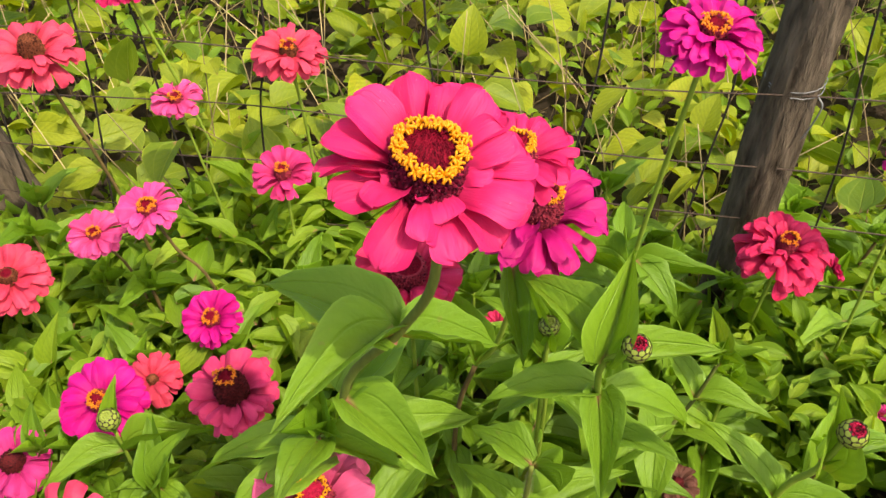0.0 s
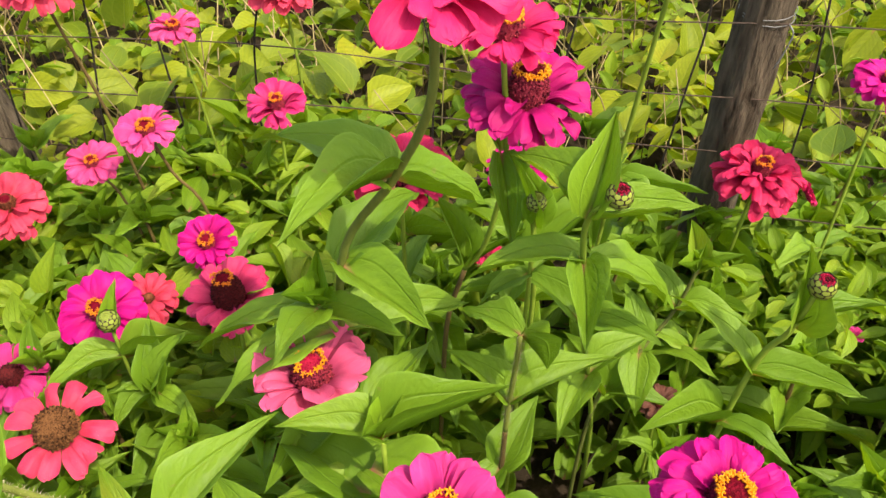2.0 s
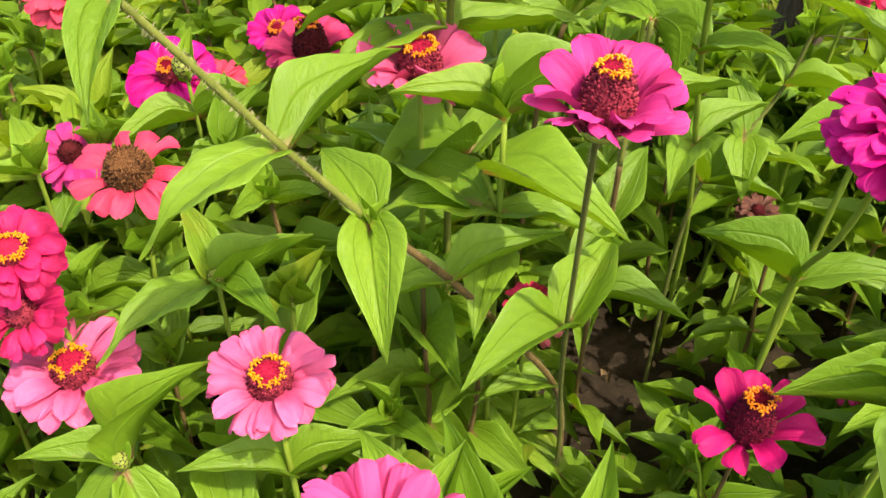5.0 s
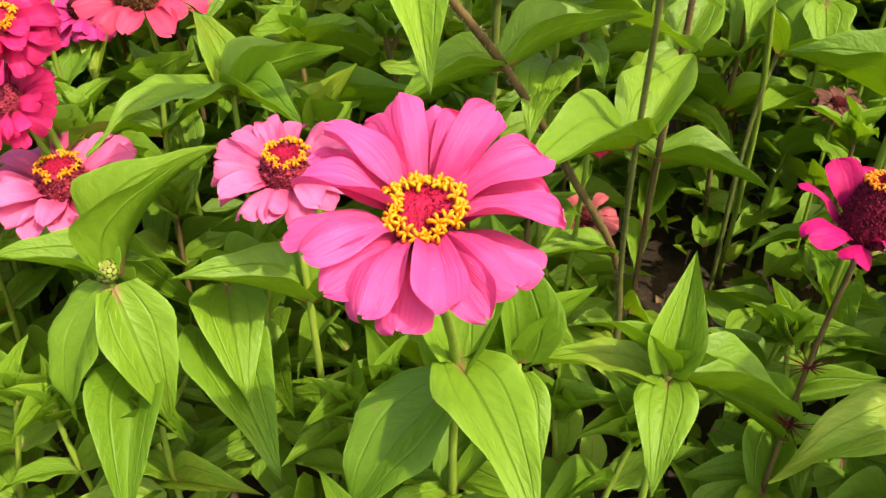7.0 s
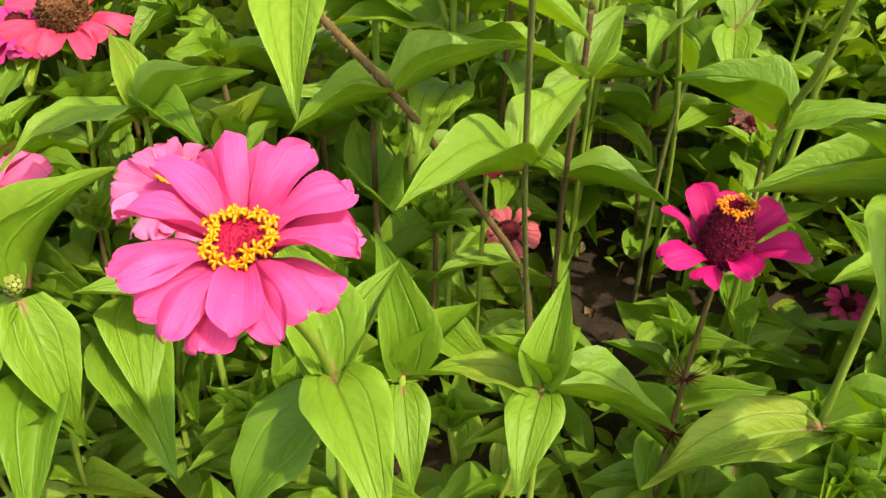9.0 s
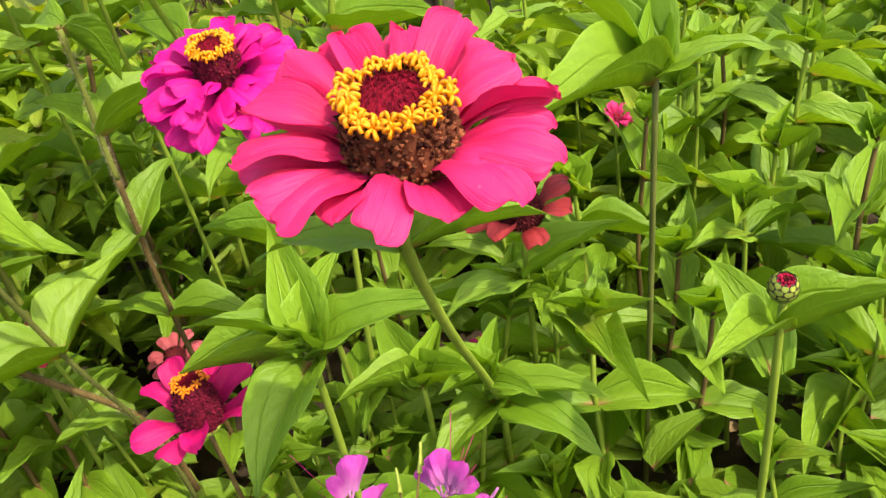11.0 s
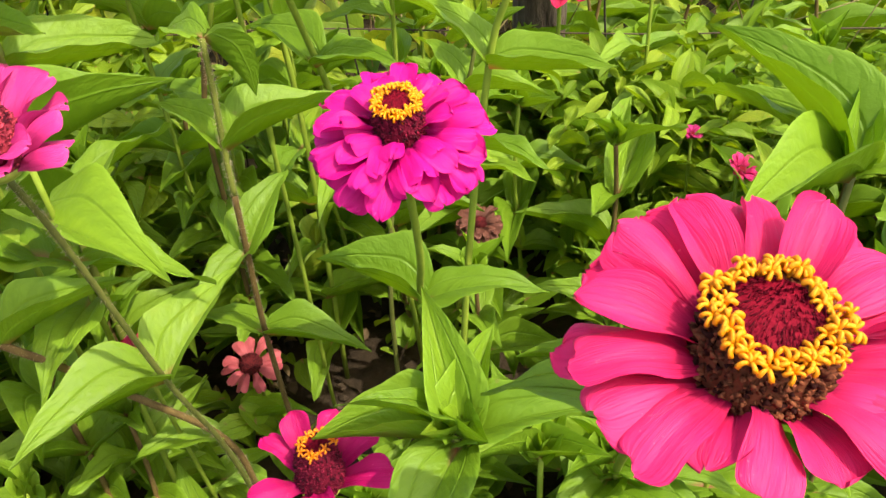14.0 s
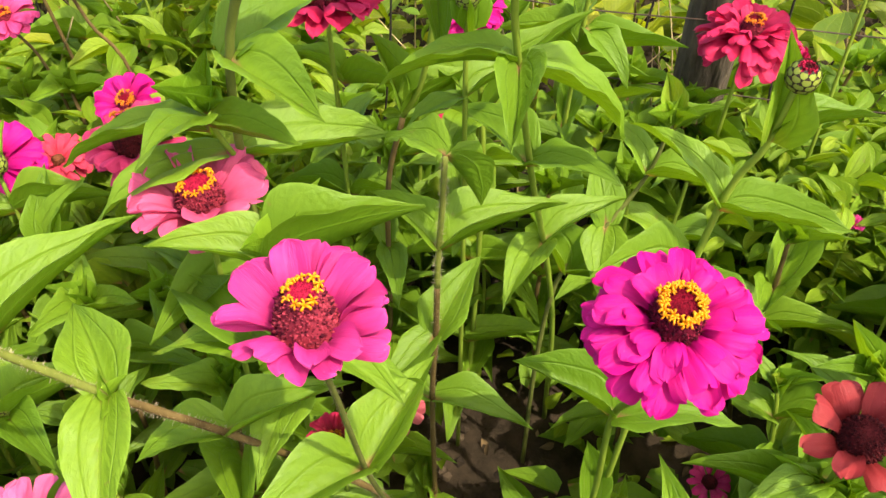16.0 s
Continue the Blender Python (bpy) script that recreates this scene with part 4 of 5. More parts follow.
# magenta flower near the post top
p = plant(0.24, 0.60, "tall zinnia with a dense magenta flower")
stem(p, [(0.16, 0.60, 0), (0.165, 0.55, 0.36), (0.1726, 0.4989, 0.6281)], 0.0028, 0.0023)
dress(p, 0.163, 0.570, 0.44, 8)
bloom(p, (0.173, 0.494, 0.648), 0.066, "full", MAGENTA, (-85, 14), (0.3, 0.4), 12, ORANGE, 0.75, CONE, CRIMSON, 5)
leaf(p, (0.167, 0.54, 0.40), (0.20, 0.50, 0.37), 0.5, 1)
leaf(p, (0.165, 0.55, 0.37), (0.25, 0.53, 0.39), 0.3, 0)
leaf(p, (0.165, 0.55, 0.37), (0.10, 0.58, 0.38), 0.4, 2)

# ragged crimson ball flower beside the post
p = plant(0.31, 0.64, "zinnia with a ragged crimson ball-shaped flower")
stem(p, [(0.315, 0.63, 0), (0.318, 0.60, 0.25), (0.3165, 0.5849, 0.3586)], 0.0027, 0.0022)
dress(p, 0.316, 0.616, 0.27, 9)
bloom(p, (0.316, 0.579, 0.392), 0.088, "ball", CRIM, (-95, 10), (0.24, 0.55), 8, ORANGE, 0.6, CONE, CRIMSON, 6, (3, 7, 12, 20, 33, 41))
bloom(p, (0.372, 0.583, 0.352), 0.03, "single", HOT, (0, 60), (0.3, 0.3), 0, seed=66)

# small flowers at the fence side
p = plant(-0.22, 0.57, "zinnia with a magenta single flower")
stem(p, [(-0.22, 0.57, 0), (-0.218, 0.555, 0.2), (-0.2144, 0.5459, 0.3144)], 0.0024, 0.002)
dress(p, -0.219, 0.561, 0.23, 10)
bloom(p, (-0.215, 0.539, 0.33), 0.057, "single", MAGENTA, (-95, 24), (0.28, 0.38), 10, ORANGE, 0.75, CONE, CRIMSON, 7)
p = plant(-0.17, 0.46, "zinnia with a dark rose flower and tall dark cone")
stem(p, [(-0.165, 0.46, 0), (-0.167, 0.44, 0.25), (-0.169, 0.4311, 0.3468)], 0.0026, 0.002)
dress(p, -0.166, 0.450, 0.27, 11)
bloom(p, (-0.169, 0.423, 0.385), 0.073, "single", DARKROSE, (-90, 12), (0.37, 0.85), 9, ORANGE, 0.5, DARKCONE, CRIMSON, 8)
p = plant(-0.26, 0.62, "zinnia with a small lilac-pink flower")
stem(p, [(-0.24, 0.60, 0), (-0.22, 0.585, 0.3), (-0.245, 0.578, 0.38), (-0.2591, 0.5773, 0.4217)], 0.002, 0.0017, DARKSTEM)
dress(p, -0.232, 0.594, 0.30, 12)
bloom(p, (-0.259, 0.574, 0.435), 0.055, "flat", LILAC, (-88, 14), (0.32, 0.28), 12, ORANGE, 0.75, CONE, CRIMSON, 9)
p = plant(-0.33, 0.64, "zinnia with a small pink flower on a thin stem")
stem(p, [(-0.30, 0.65, 0), (-0.315, 0.63, 0.28), (-0.3353, 0.6169, 0.3573)], 0.002, 0.0016, DARKSTEM)
dress(p, -0.306, 0.641, 0.27, 13)
bloom(p, (-0.335, 0.613, 0.371), 0.055, "flat", LIGHT, (-85, 16), (0.25, 0.3), 10, ORANGE, 0.7, CONE, CRIMSON, 10)
p = plant(-0.24, 0.70, "zinnia with a small pale pink flower on a tall stem")
stem(p, [(-0.215, 0.70, 0), (-0.225, 0.68, 0.3), (-0.242, 0.6625, 0.4803)], 0.002, 0.0015)
dress(p, -0.219, 0.692, 0.30, 14)
bloom(p, (-0.242, 0.66, 0.492), 0.046, "flat", LIGHT, (-90, 12), (0.28, 0.3), 9, ORANGE, 0.75, CONE, CRIMSON, 11)
p = plant(-0.155, 0.69, "zinnia with a rose flower and orange centre")
stem(p, [(-0.15, 0.68, 0), (-0.153, 0.66, 0.3), (-0.1538, 0.6577, 0.3975)], 0.0023, 0.0018)
dress(p, -0.151, 0.672, 0.30, 15)
bloom(p, (-0.154, 0.651, 0.418), 0.06, "single", DEEPROSE, (-92, 18), (0.27, 0.5), 9, ORANGE, 0.6, CONE, CRIMSON, 12, (2, 8))
p = plant(-0.14, 0.76, "zinnia with a coral flower on a tall stem by the fence")
stem(p, [(-0.13, 0.76, 0), (-0.14, 0.745, 0.35), (-0.148, 0.7326, 0.4842)], 0.0023, 0.0018)
dress(p, -0.133, 0.755, 0.30, 16)
bloom(p, (-0.148, 0.728, 0.506), 0.072, "semi", CORAL, (-90, 12), (0.25, 0.4), 6, ORANGE, 0.6, BROWNCONE, CRIMSON, 13)
p = plant(-0.33, 0.72, "zinnia with a faded coral flower and brown cone")
stem(p, [(-0.30, 0.72, 0), (-0.33, 0.69, 0.33), (-0.3601, 0.6679, 0.5186)], 0.0025, 0.0018, DARKSTEM)
dress(p, -0.311, 0.709, 0.30, 17)
bloom(p, (-0.358, 0.662, 0.548), 0.078, "semi", CORAL, (-70, 12), (0.28, 0.55), 0, ORANGE, 0.6, BROWNCONE, BROWNCONE, 14)
p = plant(-0.21, 0.86, "zinnia with a crimson flower beyond the wire")
stem(p, [(-0.2, 0.80, 0), (-0.25, 0.765, 0.35), (-0.2937, 0.7438, 0.5538)], 0.0023, 0.0018)
dress(p, -0.217, 0.788, 0.30, 18)
bloom(p, (-0.293, 0.74, 0.572), 0.06, "semi", HOT, (-80, 12), (0.25, 0.4), 6, ORANGE, 0.6, CONE, CRIMSON, 15)

# left hand group
p = plant(-0.285, 0.46, "zinnia with a vivid magenta-pink single flower")
stem(p, [(-0.285, 0.46, 0), (-0.286, 0.445, 0.2), (-0.2839, 0.4451, 0.3221)], 0.0026, 0.002)
dress(p, -0.286, 0.451, 0.23, 19)
bloom(p, (-0.285, 0.433, 0.345), 0.072, "flat", MAGENTA, (-95, 28), (0.27, 0.5), 9, ORANGE, 0.6, CONE, CRIMSON, 16)
p = plant(-0.258, 0.41, "small zinnia stem with a green bud among leaves")
stem(p, [(-0.25, 0.40, 0), (-0.256, 0.402, 0.25), (-0.260, 0.401, 0.352)], 0.0022, 0.0018)
dress(p, -0.253, 0.393, 0.20, 20)
bud(p, (-0.260, 0.400, 0.361), 0.0090, green=True)
leaf(p, (-0.260, 0.404, 0.345), (-0.259, 0.430, 0.380), 0.36, 1, 0, True)
leaf(p, (-0.260, 0.402, 0.347), (-0.250, 0.385, 0.362), 0.60, 0, 0, True)
leaf(p, (-0.258, 0.402, 0.315), (-0.320, 0.368, 0.305), 0.40, 0)
leaf(p, (-0.258, 0.402, 0.315), (-0.19, 0.42, 0.32), 0.36, 2)
p = plant(-0.23, 0.39, "leafy zinnia top with a rosette of bright young leaves")
stem(p, [(-0.228, 0.392, 0), (-0.230, 0.386, 0.16), (-0.231, 0.381, 0.30)], 0.0024, 0.0019)
dress(p, -0.229, 0.389, 0.22, 71)
leaf(p, (-0.231, 0.381, 0.298), (-0.238, 0.425, 0.345), 0.44, 0)
leaf(p, (-0.231, 0.381, 0.298), (-0.200, 0.400, 0.350), 0.42, 1)
leaf(p, (-0.231, 0.381, 0.296), (-0.262, 0.352, 0.280), 0.50, 2)
leaf(p, (-0.231, 0.381, 0.296), (-0.190, 0.352, 0.285), 0.46, 3)
rosette(p, (-0.231, 0.381, 0.304), 0.026, 72, True, count=4)
p = plant(-0.264, 0.52, "zinnia with a small coral flower")
stem(p, [(-0.262, 0.51, 0), (-0.262, 0.50, 0.2), (-0.2645, 0.4924, 0.2915)], 0.0022, 0.0018)
dress(p, -0.262, 0.504, 0.20, 21)
bloom(p, (-0.262, 0.488, 0.304), 0.052, "semi", CORAL, (-60, 22), (0.22, 0.3), 0, ORANGE, 0.6, BROWNCONE, BROWNCONE, 17)
p = plant(-0.40, 0.62, "zinnia with a coral flower among the leaves")
stem(p, [(-0.40, 0.61, 0), (-0.405, 0.595, 0.2), (-0.416, 0.5839, 0.3282)], 0.0024, 0.0019)
dress(p, -0.403, 0.601, 0.24, 22)
bloom(p, (-0.412, 0.577, 0.35), 0.075, "semi", CORAL, (-60, 20), (0.25, 0.4), 0, ORANGE, 0.6, BROWNCONE, CRIMSON, 18)
p = plant(-0.37, 0.45, "zinnia with a pink flower and dark cone")
stem(p, [(-0.37, 0.45, 0), (-0.375, 0.43, 0.18), (-0.3754, 0.4282, 0.2575)], 0.0024, 0.0019)
dress(p, -0.373, 0.437, 0.17, 23)
bloom(p, (-0.374, 0.42, 0.278), 0.066, "flat", ROSE, (-80, 22), (0.32, 0.45), 0, ORANGE, 0.6, DARKCONE, DARKCONE, 19)
p = plant(-0.29, 0.36, "zinnia with sparse coral petals round a brown spent cone")
stem(p, [(-0.28, 0.36, 0), (-0.285, 0.34, 0.2), (-0.2918, 0.3354, 0.3002)], 0.0027, 0.0021)
dress(p, -0.283, 0.348, 0.20, 24)
bloom(p, (-0.291, 0.326, 0.326), 0.082, "sparse", PINKRED, (-85, 20), (0.40, 0.45), 0, ORANGE, 0.7, OLIVECONE, OLIVECONE, 20)

# dried flower beside them
p = plant(-0.455, 0.50, "low zinnia with a dried brown flower")
stem(p, [(-0.452, 0.50, 0), (-0.455, 0.493, 0.1), (-0.457, 0.4885, 0.1799)], 0.0023, 0.0019)
bloom(p, (-0.457, 0.483, 0.195), 0.052, "open", SPENT, (-90, 20), (0.36, 0.4), 0, ORANGE, 0.6, OLIVECONE, OLIVECONE, 46)

# rose flower shaded by leaves
p = plant(-0.08, 0.33, "zinnia with a wide rose-pink flower in leaf shade")
stem(p, [(-0.08, 0.335, 0), (-0.082, 0.31, 0.25), (-0.0835, 0.3005, 0.3959)], 0.0029, 0.0023)
dress(p, -0.081, 0.323, 0.20, 25)
bloom(p, (-0.083, 0.295, 0.427), 0.082, "wide", DUSK, (-85, 10), (0.33, 0.55), 13, YELLOW, 0.62, CONE, REDDISC, 21)
leaf(p, (-0.082, 0.305, 0.33), (-0.15, 0.33, 0.35), 0.42, 1)

# leafy shoot in front of it
p = plant(-0.03, 0.27, "leafy zinnia shoot with broad pointed leaves")
stem(p, [(-0.03, 0.28, 0), (-0.032, 0.262, 0.25), (-0.034, 0.25, 0.40)], 0.0027, 0.0021)
dress(p, -0.031, 0.271, 0.13, 26)
leaf(p, (-0.034, 0.25, 0.402), (-0.101, 0.247, 0.421), 0.48, 0)
leaf(p, (-0.034, 0.25, 0.405), (-0.012, 0.290, 0.436), 0.30, 0, 0, True)
leaf(p, (-0.034, 0.25, 0.405), (0.046, 0.268, 0.434), 0.40, 2)
leaf(p, (-0.034, 0.25, 0.405), (-0.045, 0.225, 0.44), 0.4, 1, 0, True)
leaf(p, (-0.033, 0.258, 0.33), (-0.115, 0.25, 0.335), 0.5, 3)
leaf(p, (-0.033, 0.258, 0.33), (0.045, 0.245, 0.315), 0.5, 5)
leaf(p, (-0.033, 0.262, 0.30), (-0.05, 0.19, 0.285), 0.5, 3)

stem(p, [(-0.033, 0.258, 0.33), (-0.040, 0.258, 0.35), (-0.044, 0.257, 0.362)], 0.0022, 0.0018)
leaf(p, (-0.044, 0.257, 0.362), (0.037, 0.198, 0.354), 0.56, 0)
leaf(p, (-0.046, 0.250, 0.338), (-0.123, 0.305, 0.336), 0.56, 1)

# long hairy leaning stem
p = plant(0.02, 0.25, "long leaning zinnia stem, hairy and reddish, with paired leaves")
stem(p, [(0.034, 0.268, 0), (0.030, 0.264, 0.10), (0.0185, 0.2588, 0.1686), (-0.021, 0.234, 0.244), (-0.062, 0.206, 0.317), (-0.109, 0.182, 0.381)], 0.0030, 0.0027, DARKSTEM, 1300, 8)
dress(p, 0.034, 0.253, 0.11, 27)
stem(p, [(-0.109, 0.182, 0.381), (-0.144, 0.166, 0.433), (-0.172, 0.154, 0.476), (-0.199, 0.141, 0.518)], 0.0027, 0.0021, GREENOLIVE, 620, 9)
leaf(p, (-0.144, 0.166, 0.433), (-0.092, 0.232, 0.455), 0.40, 0)
leaf(p, (-0.144, 0.166, 0.433), (-0.208, 0.119, 0.405), 0.42, 3)
leaf(p, (-0.109, 0.182, 0.381), (-0.139, 0.231, 0.395), 0.62, 0)
leaf(p, (-0.109, 0.182, 0.381), (-0.097, 0.112, 0.345), 0.44, 1)
rosette(p, (-0.107, 0.180, 0.384), 0.018, 31, True, count=4)
leaf(p, (-0.062, 0.206, 0.317), (0.007, 0.226, 0.34), 0.42, 0)
leaf(p, (-0.062, 0.206, 0.317), (-0.120, 0.201, 0.295), 0.50, 0)
leaf(p, (-0.199, 0.141, 0.518), (-0.197, 0.083, 0.493), 0.36, 1)
leaf(p, (-0.199, 0.141, 0.518), (-0.245, 0.190, 0.525), 0.42, 0)
leaf(p, (0.017, 0.2588, 0.1696), (-0.045, 0.235, 0.175), 0.50, 1)

# rose flower with tall cone
p = plant(0.03, 0.26, "zinnia with a cupped rose-pink flower and tall red cone")
stem(p, [(0.030, 0.262, 0), (0.028, 0.258, 0.10), (0.020, 0.246, 0.180), (0.011, 0.215, 0.270), (0.003, 0.175, 0.400), (-0.0005, 0.1573, 0.4478)], 0.0023, 0.0019, OLIVESTEM, 900, 10)
dress(p, 0.030, 0.252, 0.11, 28)
bloom(p, (0.001, 0.15, 0.486), 0.077, "", ROSE, (-78, 5), (0.345, 0.74), 10, YELLOW, 0.50, CONE, REDDISC, 22,
      spread=((-6, 1.04, 51, 0.46), (20, 1.04, 49, 0.44), (44, 1.01, 46, 0.44), (66, 0.98, 39, 0.42), (86, 0.99, 32, 0.36), (104, 0.96, 28, 0.36), (124, 0.86, 38, 0.38), (146, 0.80, 38, 0.38), (170, 0.79, 42, 0.40), (194, 0.80, 38, 0.38),
              (-32, 1.04, 51, 0.44), (-56, 1.02, 45, 0.46), (-78, 0.99, 42, 0.46), (-92, 0.94, 40, 0.42), (-108, 0.94, 30, 0.42), (-128, 0.86, 38, 0.40), (-148, 0.80, 36, 0.38)))
leaf(p, (0.011, 0.215, 0.270), (-0.059, 0.154, 0.277), 0.44, 0)
leaf(p, (0.011, 0.215, 0.270), (0.052, 0.283, 0.299), 0.48, 0)

# large magenta flower
p = plant(0.17, 0.28, "zinnia with a large dense magenta flower and orange-yellow ring")
stem(p, [(0.175, 0.29, 0), (0.17, 0.265, 0.18), (0.163, 0.245, 0.285), (0.164, 0.215, 0.345), (0.1593, 0.1839, 0.4242)], 0.0029, 0.0025)
dress(p, 0.172, 0.273, 0.13, 29)
bloom(p, (0.159, 0.176, 0.456), 0.080, "full", MAGENTA, (-92, 14), (0.3, 0.56), 30, YELLOW, 0.74, MAROON, CRIMSON, 23)
leaf(p, (0.163, 0.245, 0.285), (0.101, 0.274, 0.305), 0.52, 2)
leaf(p, (0.163, 0.245, 0.285), (0.239, 0.232, 0.296), 0.46, 3)

# flowers at the near left
p = plant(-0.30, 0.23, "zinnia with a hot pink flower and yellow ring")
stem(p, [(-0.295, 0.24, 0), (-0.30, 0.22, 0.2), (-0.3283, 0.2207, 0.3203)], 0.0027, 0.0022)
dress(p, -0.298, 0.228, 0.13, 30)
bloom(p, (-0.325, 0.215, 0.335), 0.062, "semi", HOT, (-60, 24), (0.34, 0.3), 16, YELLOW, 0.8, CONE, REDDISC, 24)
stem(p, [(-0.30, 0.22, 0.2), (-0.312, 0.212, 0.25), (-0.322, 0.209, 0.286)], 0.0022, 0.0019)
bloom(p, (-0.325, 0.2, 0.298), 0.055, "flat", HOT, (-110, 35), (0.34, 0.3), 0, YELLOW, 0.8, CONE, CONE, 25)
p = plant(-0.28, 0.18, "zinnia with a light pink flower half covered by a leaf")
stem(p, [(-0.275, 0.18, 0), (-0.281, 0.172, 0.18), (-0.303, 0.2023, 0.2317)], 0.0026, 0.0022)
dress(p, -0.279, 0.175, 0.13, 31)
bloom(p, (-0.303, 0.197, 0.259), 0.083, "dish", PALE, (-90, 11), (0.33, 0.45), 13, YELLOW, 0.7, CONE, REDDISC, 26)
p = plant(-0.16, 0.15, "zinnia with a light pink flower on a short stem")
stem(p, [(-0.155, 0.16, 0), (-0.160, 0.145, 0.2), (-0.1686, 0.163, 0.2675)], 0.0026, 0.0022)
dress(p, -0.158, 0.151, 0.13, 32)
bloom(p, (-0.169, 0.158, 0.291), 0.073, "dish", PALE, (-95, 12), (0.36, 0.42), 14, YELLOW, 0.66, CONE, REDDISC, 27)
leaf(p, (-0.160, 0.145, 0.21), (-0.225, 0.13, 0.235), 0.42, 0)
leaf(p, (-0.160, 0.145, 0.21), (-0.10, 0.17, 0.22), 0.42, 2)

# budded shoot between the pale pink flowers
p = plant(-0.215, 0.25, "zinnia shoot with a tiny green bud and long pointed leaves")
stem(p, [(-0.212, 0.255, 0), (-0.214, 0.248, 0.15), (-0.215, 0.242, 0.285)], 0.0024, 0.0019)
dress(p, -0.213, 0.25, 0.13, 52)
bud(p, (-0.215, 0.241, 0.291), 0.0055, green=True)
leaf(p, (-0.215, 0.242, 0.284), (-0.273, 0.171, 0.281), 0.40, 3)
leaf(p, (-0.215, 0.242, 0.284), (-0.166, 0.200, 0.282), 0.44, 0)
leaf(p, (-0.215, 0.244, 0.275), (-0.252, 0.300, 0.315), 0.34, 1)
leaf(p, (-0.215, 0.244, 0.275), (-0.155, 0.275, 0.30), 0.40, 2)

# close light pink flower
p = plant(-0.08, 0.10, "zinnia with a large light pink flower, flat open petals")
stem(p, [(-0.08, 0.11, 0), (-0.084, 0.09, 0.15), (-0.084, 0.079, 0.232), (-0.091, 0.035, 0.305), (-0.0939, 0.0022, 0.3453)], 0.0027, 0.0024)
dress(p, -0.083, 0.094, 0.13, 33)
bloom(p, (-0.094, -0.002, 0.361), 0.073, "", LIGHT, (-90, 21), (0.265, 0.20), 26, YELLOW, 0.95, CONE, REDDISC, 28,
      spread=[(17.2 * k, 1.0 + 0.05 * (k % 3 == 0), 15.5 + 3.5 * math.cos(radians(17.2 * k)), 0.39) for k in range(21)])
leaf(p, (-0.084, 0.079, 0.232), (-0.050, 0.000, 0.215), 0.46, 3)
leaf(p, (-0.084, 0.079, 0.232), (-0.117, 0.135, 0.27), 0.52, 0)
leaf(p, (-0.084, 0.085, 0.215), (-0.055, 0.135, 0.26), 0.5, 2)
leaf(p, (-0.085, 0.089, 0.208), (-0.134, 0.056, 0.142), 0.60, 3)

# low magenta flower under a leaf, small faded flower behind
p = plant(0.10, 0.15, "low zinnia with a deep magenta flower under a leaf")
stem(p, [(0.105, 0.15, 0), (0.103, 0.142, 0.17), (0.1028, 0.1313, 0.2623)], 0.0019, 0.0017, DARKSTEM)
dress(p, 0.104, 0.144, 0.13, 34)
bloom(p, (0.103, 0.13, 0.3), 0.074, "", DEEPMAG, (-80, 2), (0.33, 0.8), 12, ORANGE, 0.6, MAROON, CRIMSON, 29,
      spread=((55, 1.0, 44, 0.46), (28, 1.0, 50, 0.46), (-20, 1.0, 46, 0.44), (-62, 1.0, 32, 0.44), (-100, 1.05, 20, 0.46), (115, 1.0, 16, 0.42), (150, 0.9, 16, 0.36), (185, 0.92, 18, 0.40)))
for z, seed in ((0.183, 3), (0.140, 4)):
    rnd = random.Random(seed)
    bm = bmesh.new()
    c = Vector((0.103, 0.14, z)) - p.location
    for k in range(18):
        d = Vector((math.cos(k * 2.4), math.sin(k * 2.4), rnd.uniform(-0.5, 0.7))).normalized()
        tube(bm, [c, c + d * 0.006, c + d * rnd.uniform(0.011, 0.016) + Vector((0, 0, 0.001))], 0.0006, 0.00015, 4, 2)
    part("bract_whorl", bm, DARKCONE, p, "dark spiky whorl of dry bracts")
p = plant(0.025, 0.385, "low zinnia with a small faded pink flower, dark centre")
stem(p, [(0.026, 0.385, 0), (0.024, 0.380, 0.06), (0.0178, 0.3801, 0.1185)], 0.0022, 0.0018)
dress(p, 0.025, 0.381, 0.07, 35, 0.03)
bloom(p, (0.018, 0.375, 0.131), 0.050, "sparse", FADED, (-88, 22), (0.38, 0.3), 0, ORANGE, 0.6, DARKCONE, DARKCONE, 30)
p = plant(-0.005, 0.31, "low zinnia with a dark red flower deep among leaves")
stem(p, [(-0.008, 0.30, 0), (-0.009, 0.275, 0.1), (-0.010, 0.240, 0.262)], 0.0022, 0.0018)
dress(p, -0.009, 0.300, 0.11, 36)
bloom(p, (-0.010, 0.235, 0.274), 0.037, "flat", CRIM, (-90, 22), (0.34, 0.3), 8, ORANGE, 0.7, CONE, CONE, 33)

# brick red flower
p = plant(0.31, 0.25, "zinnia with a faded brick-red flower and dark cone")
stem(p, [(0.31, 0.25, 0), (0.307, 0.232, 0.2), (0.3046, 0.2225, 0.2912)], 0.0027, 0.0022)
dress(p, 0.308, 0.239, 0.13, 37)
bloom(p, (0.304, 0.216, 0.314), 0.074, "", BRICK, (-95, 14), (0.38, 0.44), 0, ORANGE, 0.6, DARKCONE, DARKCONE, 31,
      spread=((102, 1.0, 22, 0.46), (62, 1.0, 36, 0.55), (18, 1.0, 44, 0.58), (-28, 1.0, 44, 0.58), (-70, 0.97, 36, 0.55), (142, 0.93, 22, 0.46), (185, 0.88, 24, 0.45), (-122, 0.90, 24, 0.48)))
leaf(p, (0.306, 0.23, 0.24), (0.375, 0.225, 0.275), 0.44, 0)
leaf(p, (0.306, 0.23, 0.24), (0.24, 0.205, 0.24), 0.44, 3)

